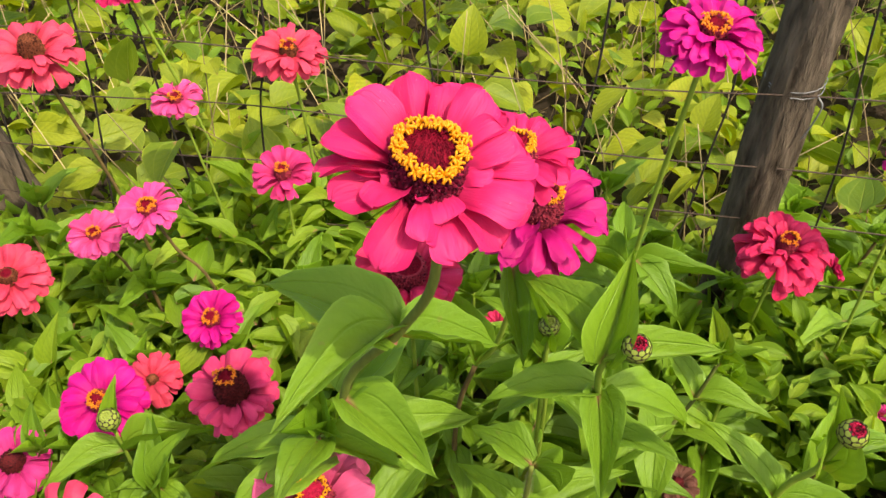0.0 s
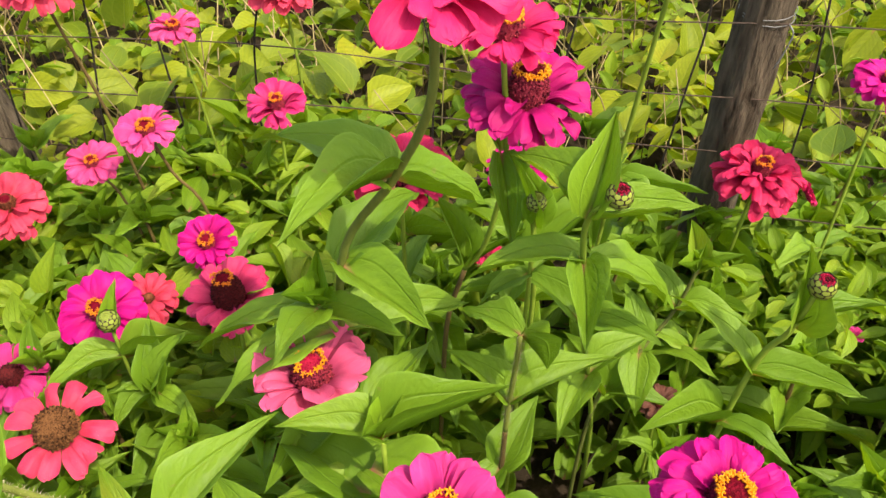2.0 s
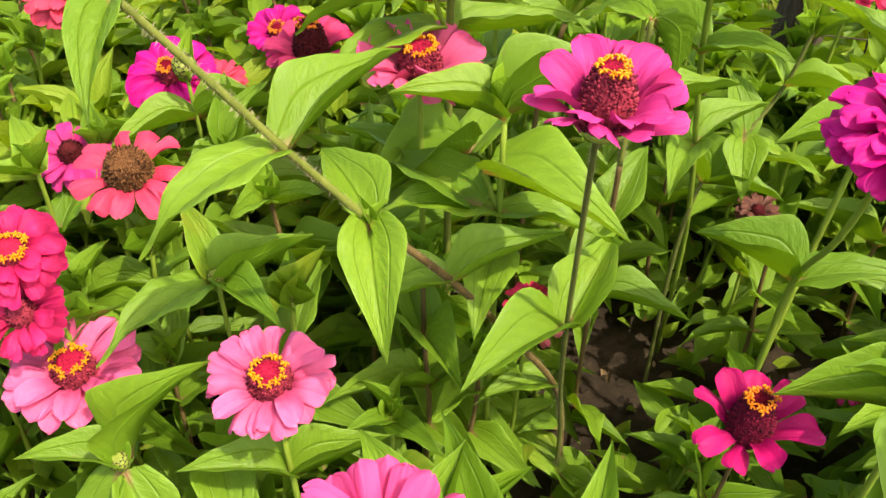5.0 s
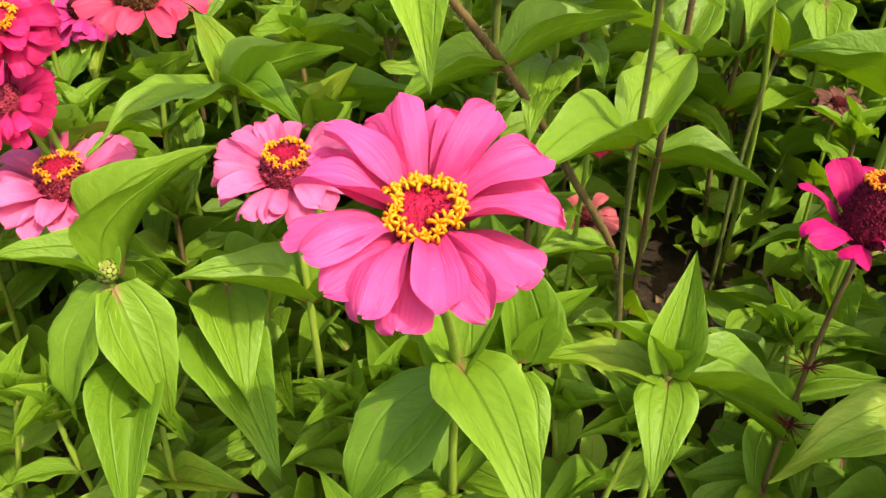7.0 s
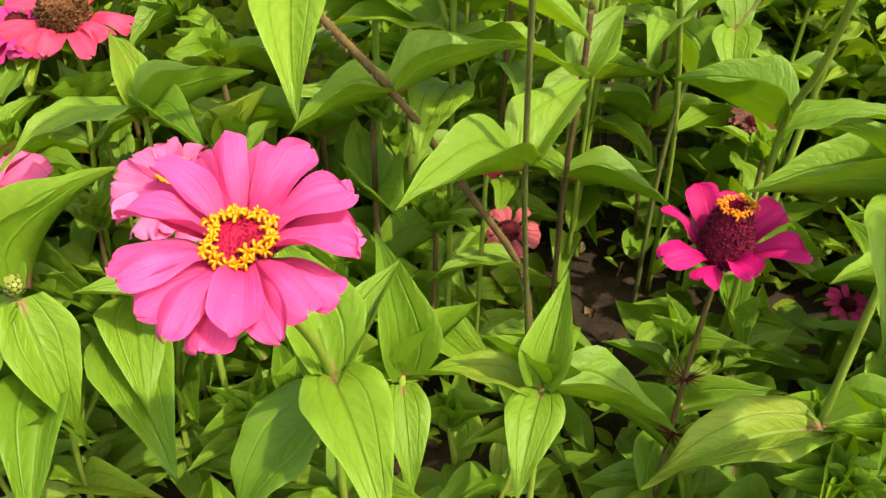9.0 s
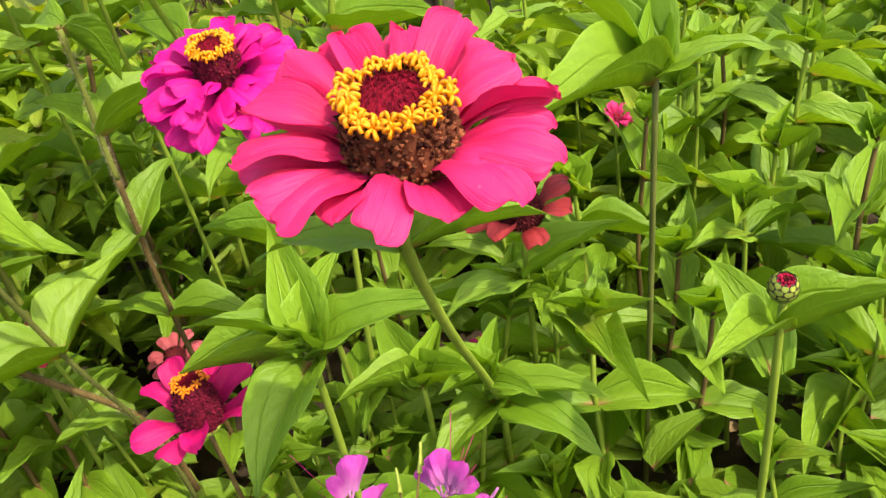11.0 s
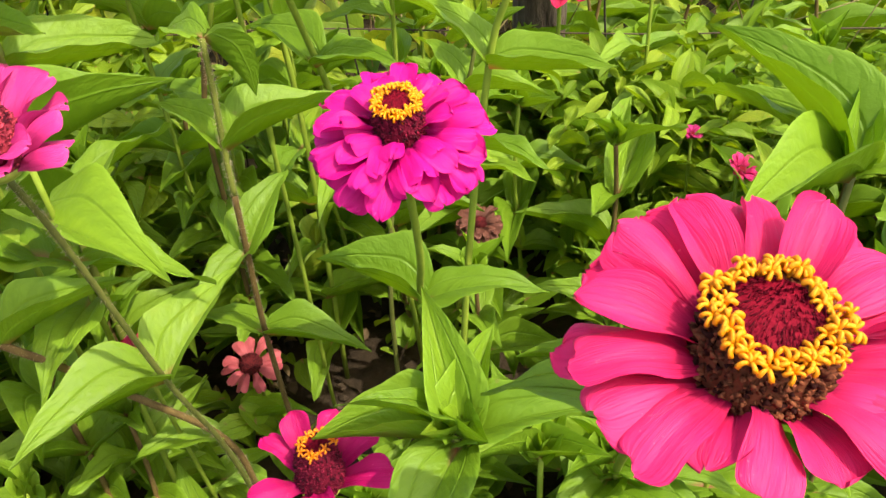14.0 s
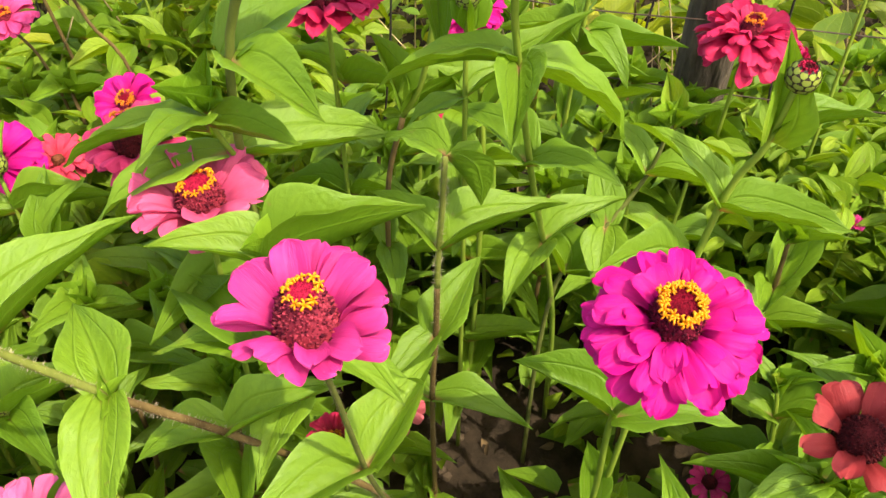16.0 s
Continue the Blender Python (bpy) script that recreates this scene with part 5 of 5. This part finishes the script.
# leafy plant with broad leaves beside it
p = plant(0.38, 0.21, "leafy zinnia top with broad drooping leaves beside the brick-red flower")
stem(p, [(0.382, 0.215, 0), (0.380, 0.200, 0.2), (0.378, 0.186, 0.389)], 0.0026, 0.0021, OLIVESTEM)
dress(p, 0.379, 0.211, 0.14, 51)
leaf(p, (0.378, 0.186, 0.389), (0.327, 0.265, 0.440), 0.34, 0)
leaf(p, (0.378, 0.186, 0.385), (0.330, 0.275, 0.397), 0.38, 1)
leaf(p, (0.378, 0.186, 0.385), (0.292, 0.130, 0.405), 0.34, 0)
leaf(p, (0.378, 0.186, 0.389), (0.44, 0.17, 0.40), 0.42, 3)
leaf(p, (0.378, 0.186, 0.391), (0.392, 0.22, 0.43), 0.36, 1, 0, True)

# leafy top with an unopened bud
p = plant(0.17, 0.12, "leafy zinnia top with a tiny green bud in the middle")
stem(p, [(0.175, 0.13, 0), (0.173, 0.118, 0.18), (0.172, 0.108, 0.318)], 0.0030, 0.0024)
dress(p, 0.174, 0.122, 0.13, 38)
bud(p, (0.172, 0.106, 0.325), 0.0048, green=True)
leaf(p, (0.172, 0.108, 0.318), (0.162, 0.162, 0.367), 0.38, 0)
leaf(p, (0.172, 0.108, 0.318), (0.121, 0.101, 0.357), 0.34, 1)
leaf(p, (0.172, 0.108, 0.315), (0.243, 0.098, 0.341), 0.42, 1)
leaf(p, (0.172, 0.108, 0.315), (0.104, 0.122, 0.313), 0.40, 2)
leaf(p, (0.172, 0.106, 0.315), (0.139, 0.040, 0.293), 0.50, 1)
leaf(p, (0.172, 0.108, 0.318), (0.195, 0.150, 0.350), 0.4, 1, 0, True)
leaf(p, (0.172, 0.112, 0.175), (0.075, 0.090, 0.150), 0.46, 3)
leaf(p, (0.172, 0.112, 0.175), (0.25, 0.09, 0.20), 0.46, 1)
leaf(p, (0.172, 0.106, 0.320), (0.183, 0.082, 0.345), 0.42, 2, 0, True)
leaf(p, (0.172, 0.106, 0.320), (0.155, 0.092, 0.343), 0.42, 0, 0, True)
rosette(p, (0.172, 0.106, 0.321), 0.026, 81)

# nearest hot pink flower
p = plant(0.27, 0.19, "zinnia with a large hot pink flower and dark disc")
stem(p, [(0.275, 0.20, 0), (0.272, 0.185, 0.12), (0.268, 0.167, 0.200), (0.240, 0.075, 0.34), (0.226, 0.01, 0.435), (0.2292, -0.0224, 0.4777)], 0.0030, 0.0026)
dress(p, 0.272, 0.185, 0.13, 39)
bloom(p, (0.229, -0.028, 0.504), 0.080, "", HOT, (-92, 13), (0.36, 0.48), 48, YELLOW, 0.82, BROWNCONE, CRIMSON, 32,
      spread=((-3, 1.02, 22, 0.42), (12, 0.98, 24, 0.32), (26, 1.02, 21, 0.42), (40, 1.0, 21, 0.36), (54, 1.0, 20, 0.40), (69, 1.0, 15, 0.38), (79, 1.02, 11, 0.32), (89, 1.0, 17, 0.40), (106, 0.97, 14, 0.42),
              (123, 0.95, 8, 0.40), (141, 0.76, 20, 0.42), (165, 0.84, 6, 0.36), (193, 0.74, 19, 0.44), (-142, 0.92, 9, 0.40), (-128, 0.66, 27, 0.34), (-119, 0.98, 10, 0.38), (-102, 0.92, 20, 0.40),
              (-90, 1.0, 15, 0.38), (-77, 1.04, 17, 0.36), (-65, 0.90, 26, 0.40), (-52, 1.0, 21, 0.42), (-38, 1.0, 23, 0.34), (-25, 1.0, 22, 0.42), (-14, 0.98, 20, 0.34)))
leaf(p, (0.2255, 0.008, 0.435), (0.175, 0.03, 0.43), 0.42, 3)
leaf(p, (0.2255, 0.008, 0.435), (0.275, 0.02, 0.43), 0.42, 0)
leaf(p, (0.268, 0.167, 0.200), (0.215, 0.12, 0.19), 0.48, 1)
leaf(p, (0.268, 0.167, 0.200), (0.32, 0.11, 0.19), 0.48, 3)

# budded plant at the near edge
p = plant(0.38, 0.05, "zinnia with a half-open bud and yellow-green young leaves")
stem(p, [(0.385, 0.06, 0), (0.380, 0.045, 0.22), (0.375, 0.037, 0.352)], 0.0028, 0.0022)
dress(p, 0.382, 0.052, 0.13, 40)
bud(p, (0.374, 0.036, 0.360), 0.0063)
leaf(p, (0.377, 0.04, 0.33), (0.33, 0.015, 0.345), 0.4, 0)
leaf(p, (0.377, 0.04, 0.33), (0.43, 0.03, 0.35), 0.4, 2)
leaf(p, (0.378, 0.043, 0.30), (0.37, 0.11, 0.33), 0.4, 1)


# low leafy tops between the near flowers
p = plant(0.02, 0.11, "low leafy zinnia top with pointed yellow-green leaves")
stem(p, [(0.022, 0.115, 0), (0.020, 0.108, 0.1), (0.019, 0.105, 0.205)], 0.0028, 0.0022)
dress(p, 0.020, 0.108, 0.11, 41)
leaf(p, (0.019, 0.105, 0.205), (0.031, 0.140, 0.255), 0.42, 0)
leaf(p, (0.019, 0.105, 0.205), (-0.015, 0.114, 0.232), 0.40, 1, 0, True)
leaf(p, (0.019, 0.105, 0.203), (0.094, 0.109, 0.172), 0.40, 0)
leaf(p, (0.019, 0.105, 0.203), (0.005, 0.052, 0.180), 0.5, 3)
leaf(p, (0.019, 0.106, 0.195), (-0.05, 0.125, 0.19), 0.45, 1)
leaf(p, (0.019, 0.105, 0.207), (0.035, 0.092, 0.228), 0.45, 2, 0, True)
p = plant(-0.05, 0.12, "low leafy zinnia top with a tall young leaf")
stem(p, [(-0.05, 0.125, 0), (-0.052, 0.118, 0.1), (-0.053, 0.114, 0.202)], 0.0028, 0.0022)
dress(p, -0.052, 0.118, 0.11, 42)
leaf(p, (-0.053, 0.114, 0.202), (-0.070, 0.150, 0.268), 0.42, 0)
leaf(p, (-0.053, 0.114, 0.202), (-0.085, 0.10, 0.215), 0.5, 1, 0, True)
leaf(p, (-0.053, 0.114, 0.195), (-0.045, 0.070, 0.16), 0.45, 3)
leaf(p, (-0.053, 0.114, 0.202), (-0.015, 0.135, 0.235), 0.45, 2, 0, True)
p = plant(-0.26, 0.15, "zinnia with a small green bud and drooping leaves")
stem(p, [(-0.262, 0.155, 0), (-0.262, 0.148, 0.12), (-0.262, 0.143, 0.222)], 0.0028, 0.0022)
dress(p, -0.262, 0.148, 0.13, 43)
bud(p, (-0.262, 0.142, 0.230), 0.0062, green=True)
leaf(p, (-0.262, 0.143, 0.220), (-0.285, 0.115, 0.140), 0.46, 3)
leaf(p, (-0.262, 0.143, 0.220), (-0.235, 0.115, 0.15), 0.48, 1)
leaf(p, (-0.262, 0.143, 0.222), (-0.32, 0.135, 0.24), 0.44, 0)
leaf(p, (-0.258, 0.150, 0.222), (-0.203, 0.167, 0.290), 0.36, 6)
leaf(p, (-0.262, 0.143, 0.225), (-0.275, 0.165, 0.25), 0.44, 1, 0, True)
stem(p, [(-0.262, 0.150, 0.10), (-0.236, 0.165, 0.15), (-0.214, 0.178, 0.198)], 0.0022, 0.0018)
leaf(p, (-0.214, 0.178, 0.196), (-0.189, 0.109, 0.170), 0.52, 5)
leaf(p, (-0.214, 0.178, 0.196), (-0.165, 0.160, 0.225), 0.42, 2)
leaf(p, (-0.225, 0.170, 0.170), (-0.170, 0.085, 0.145), 0.46, 1)
leaf(p, (-0.258, 0.148, 0.16), (-0.245, 0.065, 0.125), 0.44, 0)
p = plant(0.225, 0.17, "low leafy zinnia top with folded young leaves")
stem(p, [(0.225, 0.18, 0), (0.224, 0.172, 0.1), (0.223, 0.168, 0.225)], 0.0028, 0.0022)
dress(p, 0.224, 0.172, 0.13, 44)
rosette(p, (0.223, 0.168, 0.228), 0.062, 77)

# small flowers seen between the stems further back
p = plant(0.06, 0.58, "low zinnia with a small crimson flower among leaves")
stem(p, [(0.06, 0.585, 0), (0.057, 0.578, 0.15), (0.055, 0.5744, 0.2744)], 0.0022, 0.0018)
dress(p, 0.058, 0.579, 0.19, 45)
bloom(p, (0.055, 0.571, 0.287), 0.034, "single", CRIM, (-90, 15), (0.28, 0.4), 0, ORANGE, 0.6, CONE, CRIMSON, 41)
p = plant(0.078, 0.54, "zinnia with a small magenta flower behind the purple one")
stem(p, [(0.08, 0.535, 0), (0.078, 0.528, 0.25), (0.074, 0.5235, 0.4143)], 0.0023, 0.0019)
dress(p, 0.079, 0.532, 0.30, 46)
bloom(p, (0.074, 0.52, 0.431), 0.055, "semi", MAGENTA, (-90, 12), (0.26, 0.4), 8, ORANGE, 0.7, CONE, CRIMSON, 42)
p = plant(0.14, 0.41, "leaning zinnia stem with paired broad leaves, no flower")
stem(p, [(0.138, 0.40, 0), (0.140, 0.408, 0.16), (0.152, 0.417, 0.248), (0.186, 0.436, 0.282), (0.214, 0.450, 0.322), (0.226, 0.452, 0.37)], 0.0026, 0.0019, OLIVESTEM)
leaf(p, (0.152, 0.417, 0.248), (0.222, 0.405, 0.238), 0.46, 0)
leaf(p, (0.152, 0.417, 0.248), (0.118, 0.45, 0.295), 0.50, 2)
leaf(p, (0.186, 0.436, 0.282), (0.178, 0.388, 0.25), 0.62, 1)
leaf(p, (0.186, 0.436, 0.282), (0.175, 0.485, 0.325), 0.52, 3)
leaf(p, (0.214, 0.450, 0.322), (0.276, 0.425, 0.325), 0.44, 0)
leaf(p, (0.214, 0.450, 0.322), (0.18, 0.50, 0.35), 0.44, 1)
rosette(p, (0.226, 0.452, 0.37), 0.045, 61)
p = plant(0.225, 0.45, "low zinnia with a withered brown flower head")
stem(p, [(0.226, 0.45, 0), (0.224, 0.449, 0.1), (0.222, 0.447, 0.19)], 0.0022, 0.0018)
dress(p, 0.224, 0.449, 0.12, 62)
bloom(p, (0.222, 0.446, 0.202), 0.040, "semi", WITHERED, (-90, 15), (0.34, 0.36), 0, ORANGE, 0.6, DARKCONE, DARKCONE, 63)
p = plant(0.285, 0.32, "low zinnia with a small faded coral-red flower")
stem(p, [(0.288, 0.325, 0), (0.285, 0.321, 0.06), (0.281, 0.3175, 0.10)], 0.0020, 0.0017)
dress(p, 0.286, 0.322, 0.07, 64, 0.03)
bloom(p, (0.281, 0.316, 0.11), 0.036, "sparse", DEEPROSE, (-90, 20), (0.34, 0.34), 0, ORANGE, 0.6, DARKCONE, DARKCONE, 65)
p = plant(0.42, 0.50, "low zinnia with a tiny pink flower")
stem(p, [(0.425, 0.505, 0), (0.424, 0.50, 0.12), (0.422, 0.4992, 0.2313)], 0.002, 0.0017)
dress(p, 0.424, 0.500, 0.14, 47)
bloom(p, (0.422, 0.498, 0.238), 0.022, "cup", ROSE, (-90, 10), (0.28, 0.4), 0, ORANGE, 0.6, CONE, CRIMSON, 43)
p = plant(0.44, 0.42, "low zinnia with a faded rose flower in shade")
stem(p, [(0.44, 0.425, 0), (0.437, 0.42, 0.12), (0.4319, 0.4186, 0.241)], 0.0022, 0.0018)
dress(p, 0.437, 0.420, 0.15, 48)
bloom(p, (0.434, 0.415, 0.25), 0.032, "cup", DEEPROSE, (-60, 25), (0.28, 0.4), 0, ORANGE, 0.6, CONE, CRIMSON, 44)
p = plant(0.40, 0.57, "zinnia with a magenta flower near the post")
stem(p, [(0.40, 0.58, 0), (0.395, 0.565, 0.25), (0.392, 0.5589, 0.4788)], 0.0023, 0.0019)
dress(p, 0.398, 0.573, 0.30, 49)
bloom(p, (0.392, 0.555, 0.497), 0.06, "semi", MAGENTA, (-90, 12), (0.26, 0.4), 8, ORANGE, 0.7, CONE, CRIMSON, 45)

# ---- violet spider flower ----
def spider_flower():
    ob = plant(0.20, 0.03, "spider flower with violet petals on long thin stalks", "spider flowers", "spider_flower")
    o = ob.location
    rnd = random.Random(12)
    top = Vector((0.201, 0.017, 0.262))
    stem(ob, [(0.21, 0.03, 0), (0.205, 0.022, 0.15), tuple(top)], 0.0026, 0.0018)
    for k in range(19):
        a = k * 2.4 + 0.3
        e = radians(-8 + 60 * (k % 5) / 4)
        d = Vector((math.cos(a) * math.cos(e), math.sin(a) * math.cos(e), math.sin(e)))
        ln = rnd.uniform(0.028, 0.044)
        tip = top + d * ln
        bm = bmesh.new()
        tube(bm, [top - o, top + d * ln * 0.5 + Vector((0, 0, 0.003)) - o, tip - o], 0.0007, 0.0006, 5, 4)
        stalk = part("flower_stalk", bm, DARKSTEM, ob)
        side = d.cross(Vector((0, 0, 1))).normalized()
        if k % 2:
            bm = bmesh.new()
            tube(bm, [tip - o, tip + d * 0.006 - o, tip + d * 0.012 + Vector((0, 0, 0.003)) - o], 0.0013, 0.0006, 6, 4)
            part("flower_bud", bm, VIOLET if k % 4 == 1 else BUD, stalk)
            continue
        for q in range(4):
            ang = (q - 1.5) * 0.62 + rnd.uniform(-0.12, 0.12)
            dirn = (Vector((0, 0, 0.8)) * math.cos(ang) + d * 0.45 + side * math.sin(ang) * 1.25).normalized()
            n = rnd.uniform(0.012, 0.016)
            bm = bmesh.new()
            tube(bm, [tip - o, tip + dirn * 0.004 - o, tip + dirn * 0.007 - o], 0.0005, 0.0006, 5, 2)
            part("petal_claw", bm, VIOLET, stalk)
            pe = part("petal", petals_of(VIOLET)[(1, 3, 5, 0)[q]], None, stalk)
            pe.matrix_basis = Matrix.Translation(-o) @ along_to(tip + dirn * 0.006, tip + dirn * (0.006 + n), n * 0.62, rnd.uniform(-0.7, 0.7))
        for q in range(2):
            bm = bmesh.new()
            e2 = tip + (d + side * rnd.uniform(-0.6, 0.6) + Vector((0, 0, rnd.uniform(-0.1, 0.6)))).normalized() * rnd.uniform(0.022, 0.038)
            tube(bm, [tip - o, (tip + e2) / 2 + Vector((0, 0, -0.003)) - o, e2 - o], 0.00022, 0.00018, 4, 3)
            part("stamen", bm, PURPLE, stalk)
    for k in range(5):
        c = Vector((0.205 + rnd.uniform(-0.09, 0.02), 0.03 + rnd.uniform(-0.03, 0.09), rnd.uniform(0.13, 0.2)))
        for q in range(6):
            a = 2 * math.pi * q / 6 + k
            leaf(ob, c, c + 0.035 * Vector((math.cos(a), math.sin(a), 0.25)), 0.36, q, 0, True)
        stem(ob, [(0.208, 0.027, 0.08), tuple(c.lerp(Vector((0.208, 0.027, 0.1)), 0.5)), tuple(c)], 0.0013, 0.0010)
    return ob


spider_flower()


# ---- leafy zinnias that fill the bed ----
def filler(seed, height):
    rnd = random.Random(seed)
    ob = new("zinnia_plant")
    lx, ly = rnd.uniform(-0.12, 0.12), rnd.uniform(-0.12, 0.12)

    def axis(z):
        return Vector((lx * z + 0.006 * math.sin(z * 20 + seed), ly * z + 0.006 * math.cos(z * 17 + seed), z))

    stem(ob, [axis(height * k / 4) for k in range(5)], 0.0030, 0.0022, DARKSTEM if seed % 3 == 0 else STEM)
    a, z, n = rnd.uniform(0, 6.28), 0.07, 0
    while z < height - 0.025:
        for s in (0, math.pi):
            ln = rnd.uniform(0.058, 0.088) * (0.85 + 0.3 * min(1, z / 0.2))
            e = radians(rnd.uniform(-12, 26))
            d = Vector((math.cos(a + s) * math.cos(e), math.sin(a + s) * math.cos(e), math.sin(e)))
            leaf(ob, axis(z), axis(z) + d * ln, rnd.uniform(0.32, 0.46), rnd.randrange(7), rnd.uniform(-0.45, 0.45))
        a += math.pi / 2 + rnd.uniform(-0.35, 0.35)
        z += rnd.uniform(0.042, 0.060)
        n += 1
    rosette(ob, axis(height), rnd.uniform(0.045, 0.06), seed + 50)
    if seed % 4 == 1:
        bud(ob, axis(height) + Vector((0, 0, 0.006)), 0.0045)
    return tagged(ob, "leafy zinnia plant without flower, broad opposite green leaves", "plant", "leafy zinnias in the bed")


PROTO = [(h, filler(i + 1, h)) for i, h in enumerate((0.16, 0.19, 0.22, 0.24, 0.26, 0.28, 0.30, 0.33))]
# places kept clear of tall leaf plants, and patches of open soil: middle x, y, radius
BARE = [(0.105, 0.44, 0.06), (0.095, 0.36, 0.05), (0.15, 0.33, 0.042), (0.03, 0.27, 0.045), (0.02, 0.37, 0.05), (0.04, 0.32, 0.04), (0.19, 0.02, 0.05), (-0.09, 0.03, 0.05), (-0.21, 0.06, 0.055), (0.33, 0.38, 0.05), (0.27, 0.35, 0.052), (0.30, 0.45, 0.05), (0.43, 0.30, 0.05), (0.41, 0.46, 0.04), (0.25, 0.41, 0.035)]


SOIL = [(0.10, 0.43, 0.05), (0.085, 0.355, 0.028), (0.19, 0.02, 0.03), (-0.09, 0.03, 0.03), (0.33, 0.38, 0.03), (0.25, 0.41, 0.03)]


def fill_bed():
    rnd = random.Random(11)
    used = set()
    y = -0.03
    while y < 0.80:
        x = -0.62 - 0.25 * y
        while x < 0.66 + 0.25 * y:
            px, py = x + rnd.uniform(-0.025, 0.025), y + rnd.uniform(-0.025, 0.025)
            x += 0.072
            if any((px - bx) ** 2 + (py - by) ** 2 < r * r for bx, by, r in BARE):
                continue
            want = 0.225 + 0.06 * min(1, max(0, (py - 0.1) / 0.35)) + rnd.uniform(-0.06, 0.03)
            if py < 0.17:
                want = min(want, 0.15)
            if abs(px - 0.1) < 0.10 and py < 0.3:
                want -= 0.09
            h, src = min(PROTO, key=lambda q: abs(q[0] - want))
            m = Matrix.LocRotScale((px, py, 0), Euler((0, 0, rnd.uniform(0, 6.28))), Vector([want / h] * 3))
            if src.name in used:
                copy_thing(src, m)
            else:
                used.add(src.name)
                src.matrix_basis = m
        y += 0.070


fill_bed()
for h, src in PROTO:
    if src.location.length == 0:
        src.location = (-0.55, 0.45 + h, 0)


# ---- wild growth beyond the fence ----
def thicket(name, label, mat, kind, count, area, zs, size, width, seed, flat=0.5, clear=(), fade=0.0):
    bm = bmesh.new()
    uvl = bm.loops.layers.uv.new("UVMap")
    rnd = random.Random(seed)
    for i in range(count):
        x, y = rnd.uniform(*area[:2]), rnd.uniform(*area[2:])
        if any((x - bx) ** 2 + (y - by) ** 2 < r * r for bx, by, r in clear):
            continue
        if fade and min(x - area[0], area[1] - x, area[3] - y) < fade * rnd.random() * (1 + noise.noise(Vector((x * 2, y * 2, seed + 5)))):
            continue
        top = zs[1] * (0.75 + 0.5 * noise.noise(Vector((x * 3, y * 3, seed))))
        z = zs[0] + (top - zs[0]) * rnd.random() ** 0.6
        a, e = rnd.uniform(0, 6.28), radians(rnd.gauss(-5, 28) * (1 - flat) * 2)
        n = rnd.uniform(*size)
        b = Vector((x, y, z))
        m = along_to(b, b + n * Vector((math.cos(a) * math.cos(e), math.sin(a) * math.cos(e), math.sin(e))), n * width, rnd.gauss(0, 0.45))
        fold, arch = rnd.uniform(0.1, 0.6), rnd.uniform(-0.1, 0.5)

        def point(u, v):
            w = 0.5 * leaf_width(v, kind)
            return m @ Vector((u * w, v, fold * abs(u) * w + arch * v * (1 - v)))

        grid_sheet(bm, 4, 6, point, uvl)
    return tagged(new(name, to_mesh(name, bm, mat)), label, "foliage", kind="stuff")


thicket("bean_foliage", "yellow-green bean vine leaves beyond the wire fence", BEAN, "bean", 7200, (-1.9, 2.0, 0.74, 2.8), (0.02, 0.40), (0.026, 0.074), 0.76, 21, 0.45, (), 0.7)
thicket("weed_foliage", "small mixed green weeds under the fence", WEED, "weed", 7600, (-1.8, 1.8, 0.55, 2.5), (0.0, 0.30), (0.018, 0.042), 0.5, 22, 0.5, (), 0.8)
thicket("low_weeds", "small green weeds between the zinnias", WEED, "weed", 1500, (-0.8, 0.8, 0.0, 0.7), (0.0, 0.05), (0.014, 0.034), 0.5, 23, 0.5, SOIL)
thicket("young_vines", "bright pointed young leaves under the small pink flowers", WEED, "zinnia", 3000, (-0.75, -0.06, 0.40, 0.80), (0.08, 0.35), (0.030, 0.062), 0.46, 25)
thicket("lower_leaves", "older broad leaves low down among the stems", LEAFLOW, "zinnia", 620, (-0.62, 0.62, -0.06, 0.60), (0.03, 0.13), (0.040, 0.070), 0.5, 26, 0.5, SOIL)
thicket("bright_weeds", "bright small-leaved weeds beside the fence post", WEED, "weed", 2600, (0.30, 0.80, 0.46, 0.86), (0.03, 0.30), (0.018, 0.042), 0.42, 29)
thicket("tall_weeds", "leafy weeds standing round the foot of the fence post", LEAFLOW, "zinnia", 230, (0.20, 0.46, 0.60, 0.665), (0.04, 0.30), (0.04, 0.07), 0.42, 27)
thicket("post_weeds", "green weeds round the foot of the leaning post", WEED, "zinnia", 380, (-0.70, -0.38, 0.68, 0.79), (0.05, 0.37), (0.035, 0.06), 0.45, 28)
thicket("dry_litter", "dry brown leaves and bits on the soil", DRY, "weed", 700, (-0.9, 0.9, 0.0, 1.4), (0.004, 0.02), (0.007, 0.020), 0.5, 24)


def straws():
    bm = bmesh.new()
    rnd = random.Random(8)
    for i in range(620):
        x, y = rnd.uniform(-1.3, 1.4), rnd.uniform(0.68, 2.0)
        a, h, l = rnd.uniform(0, 6.28), rnd.uniform(0.15, 0.45), rnd.uniform(0.05, 0.25)
        p0 = Vector((x, y, 0))
        tube(bm, [p0, p0 + Vector((l * 0.3 * math.cos(a), l * 0.3 * math.sin(a), h * 0.6)), p0 + Vector((l * math.cos(a), l * math.sin(a), h))], 0.0012, 0.0006, 4, 4)
    return tagged(new("dry_stalks", to_mesh("dry_stalks", bm, STRAW)), "dry straw-coloured stalks and vines behind the fence", "stalks", kind="stuff")


straws()
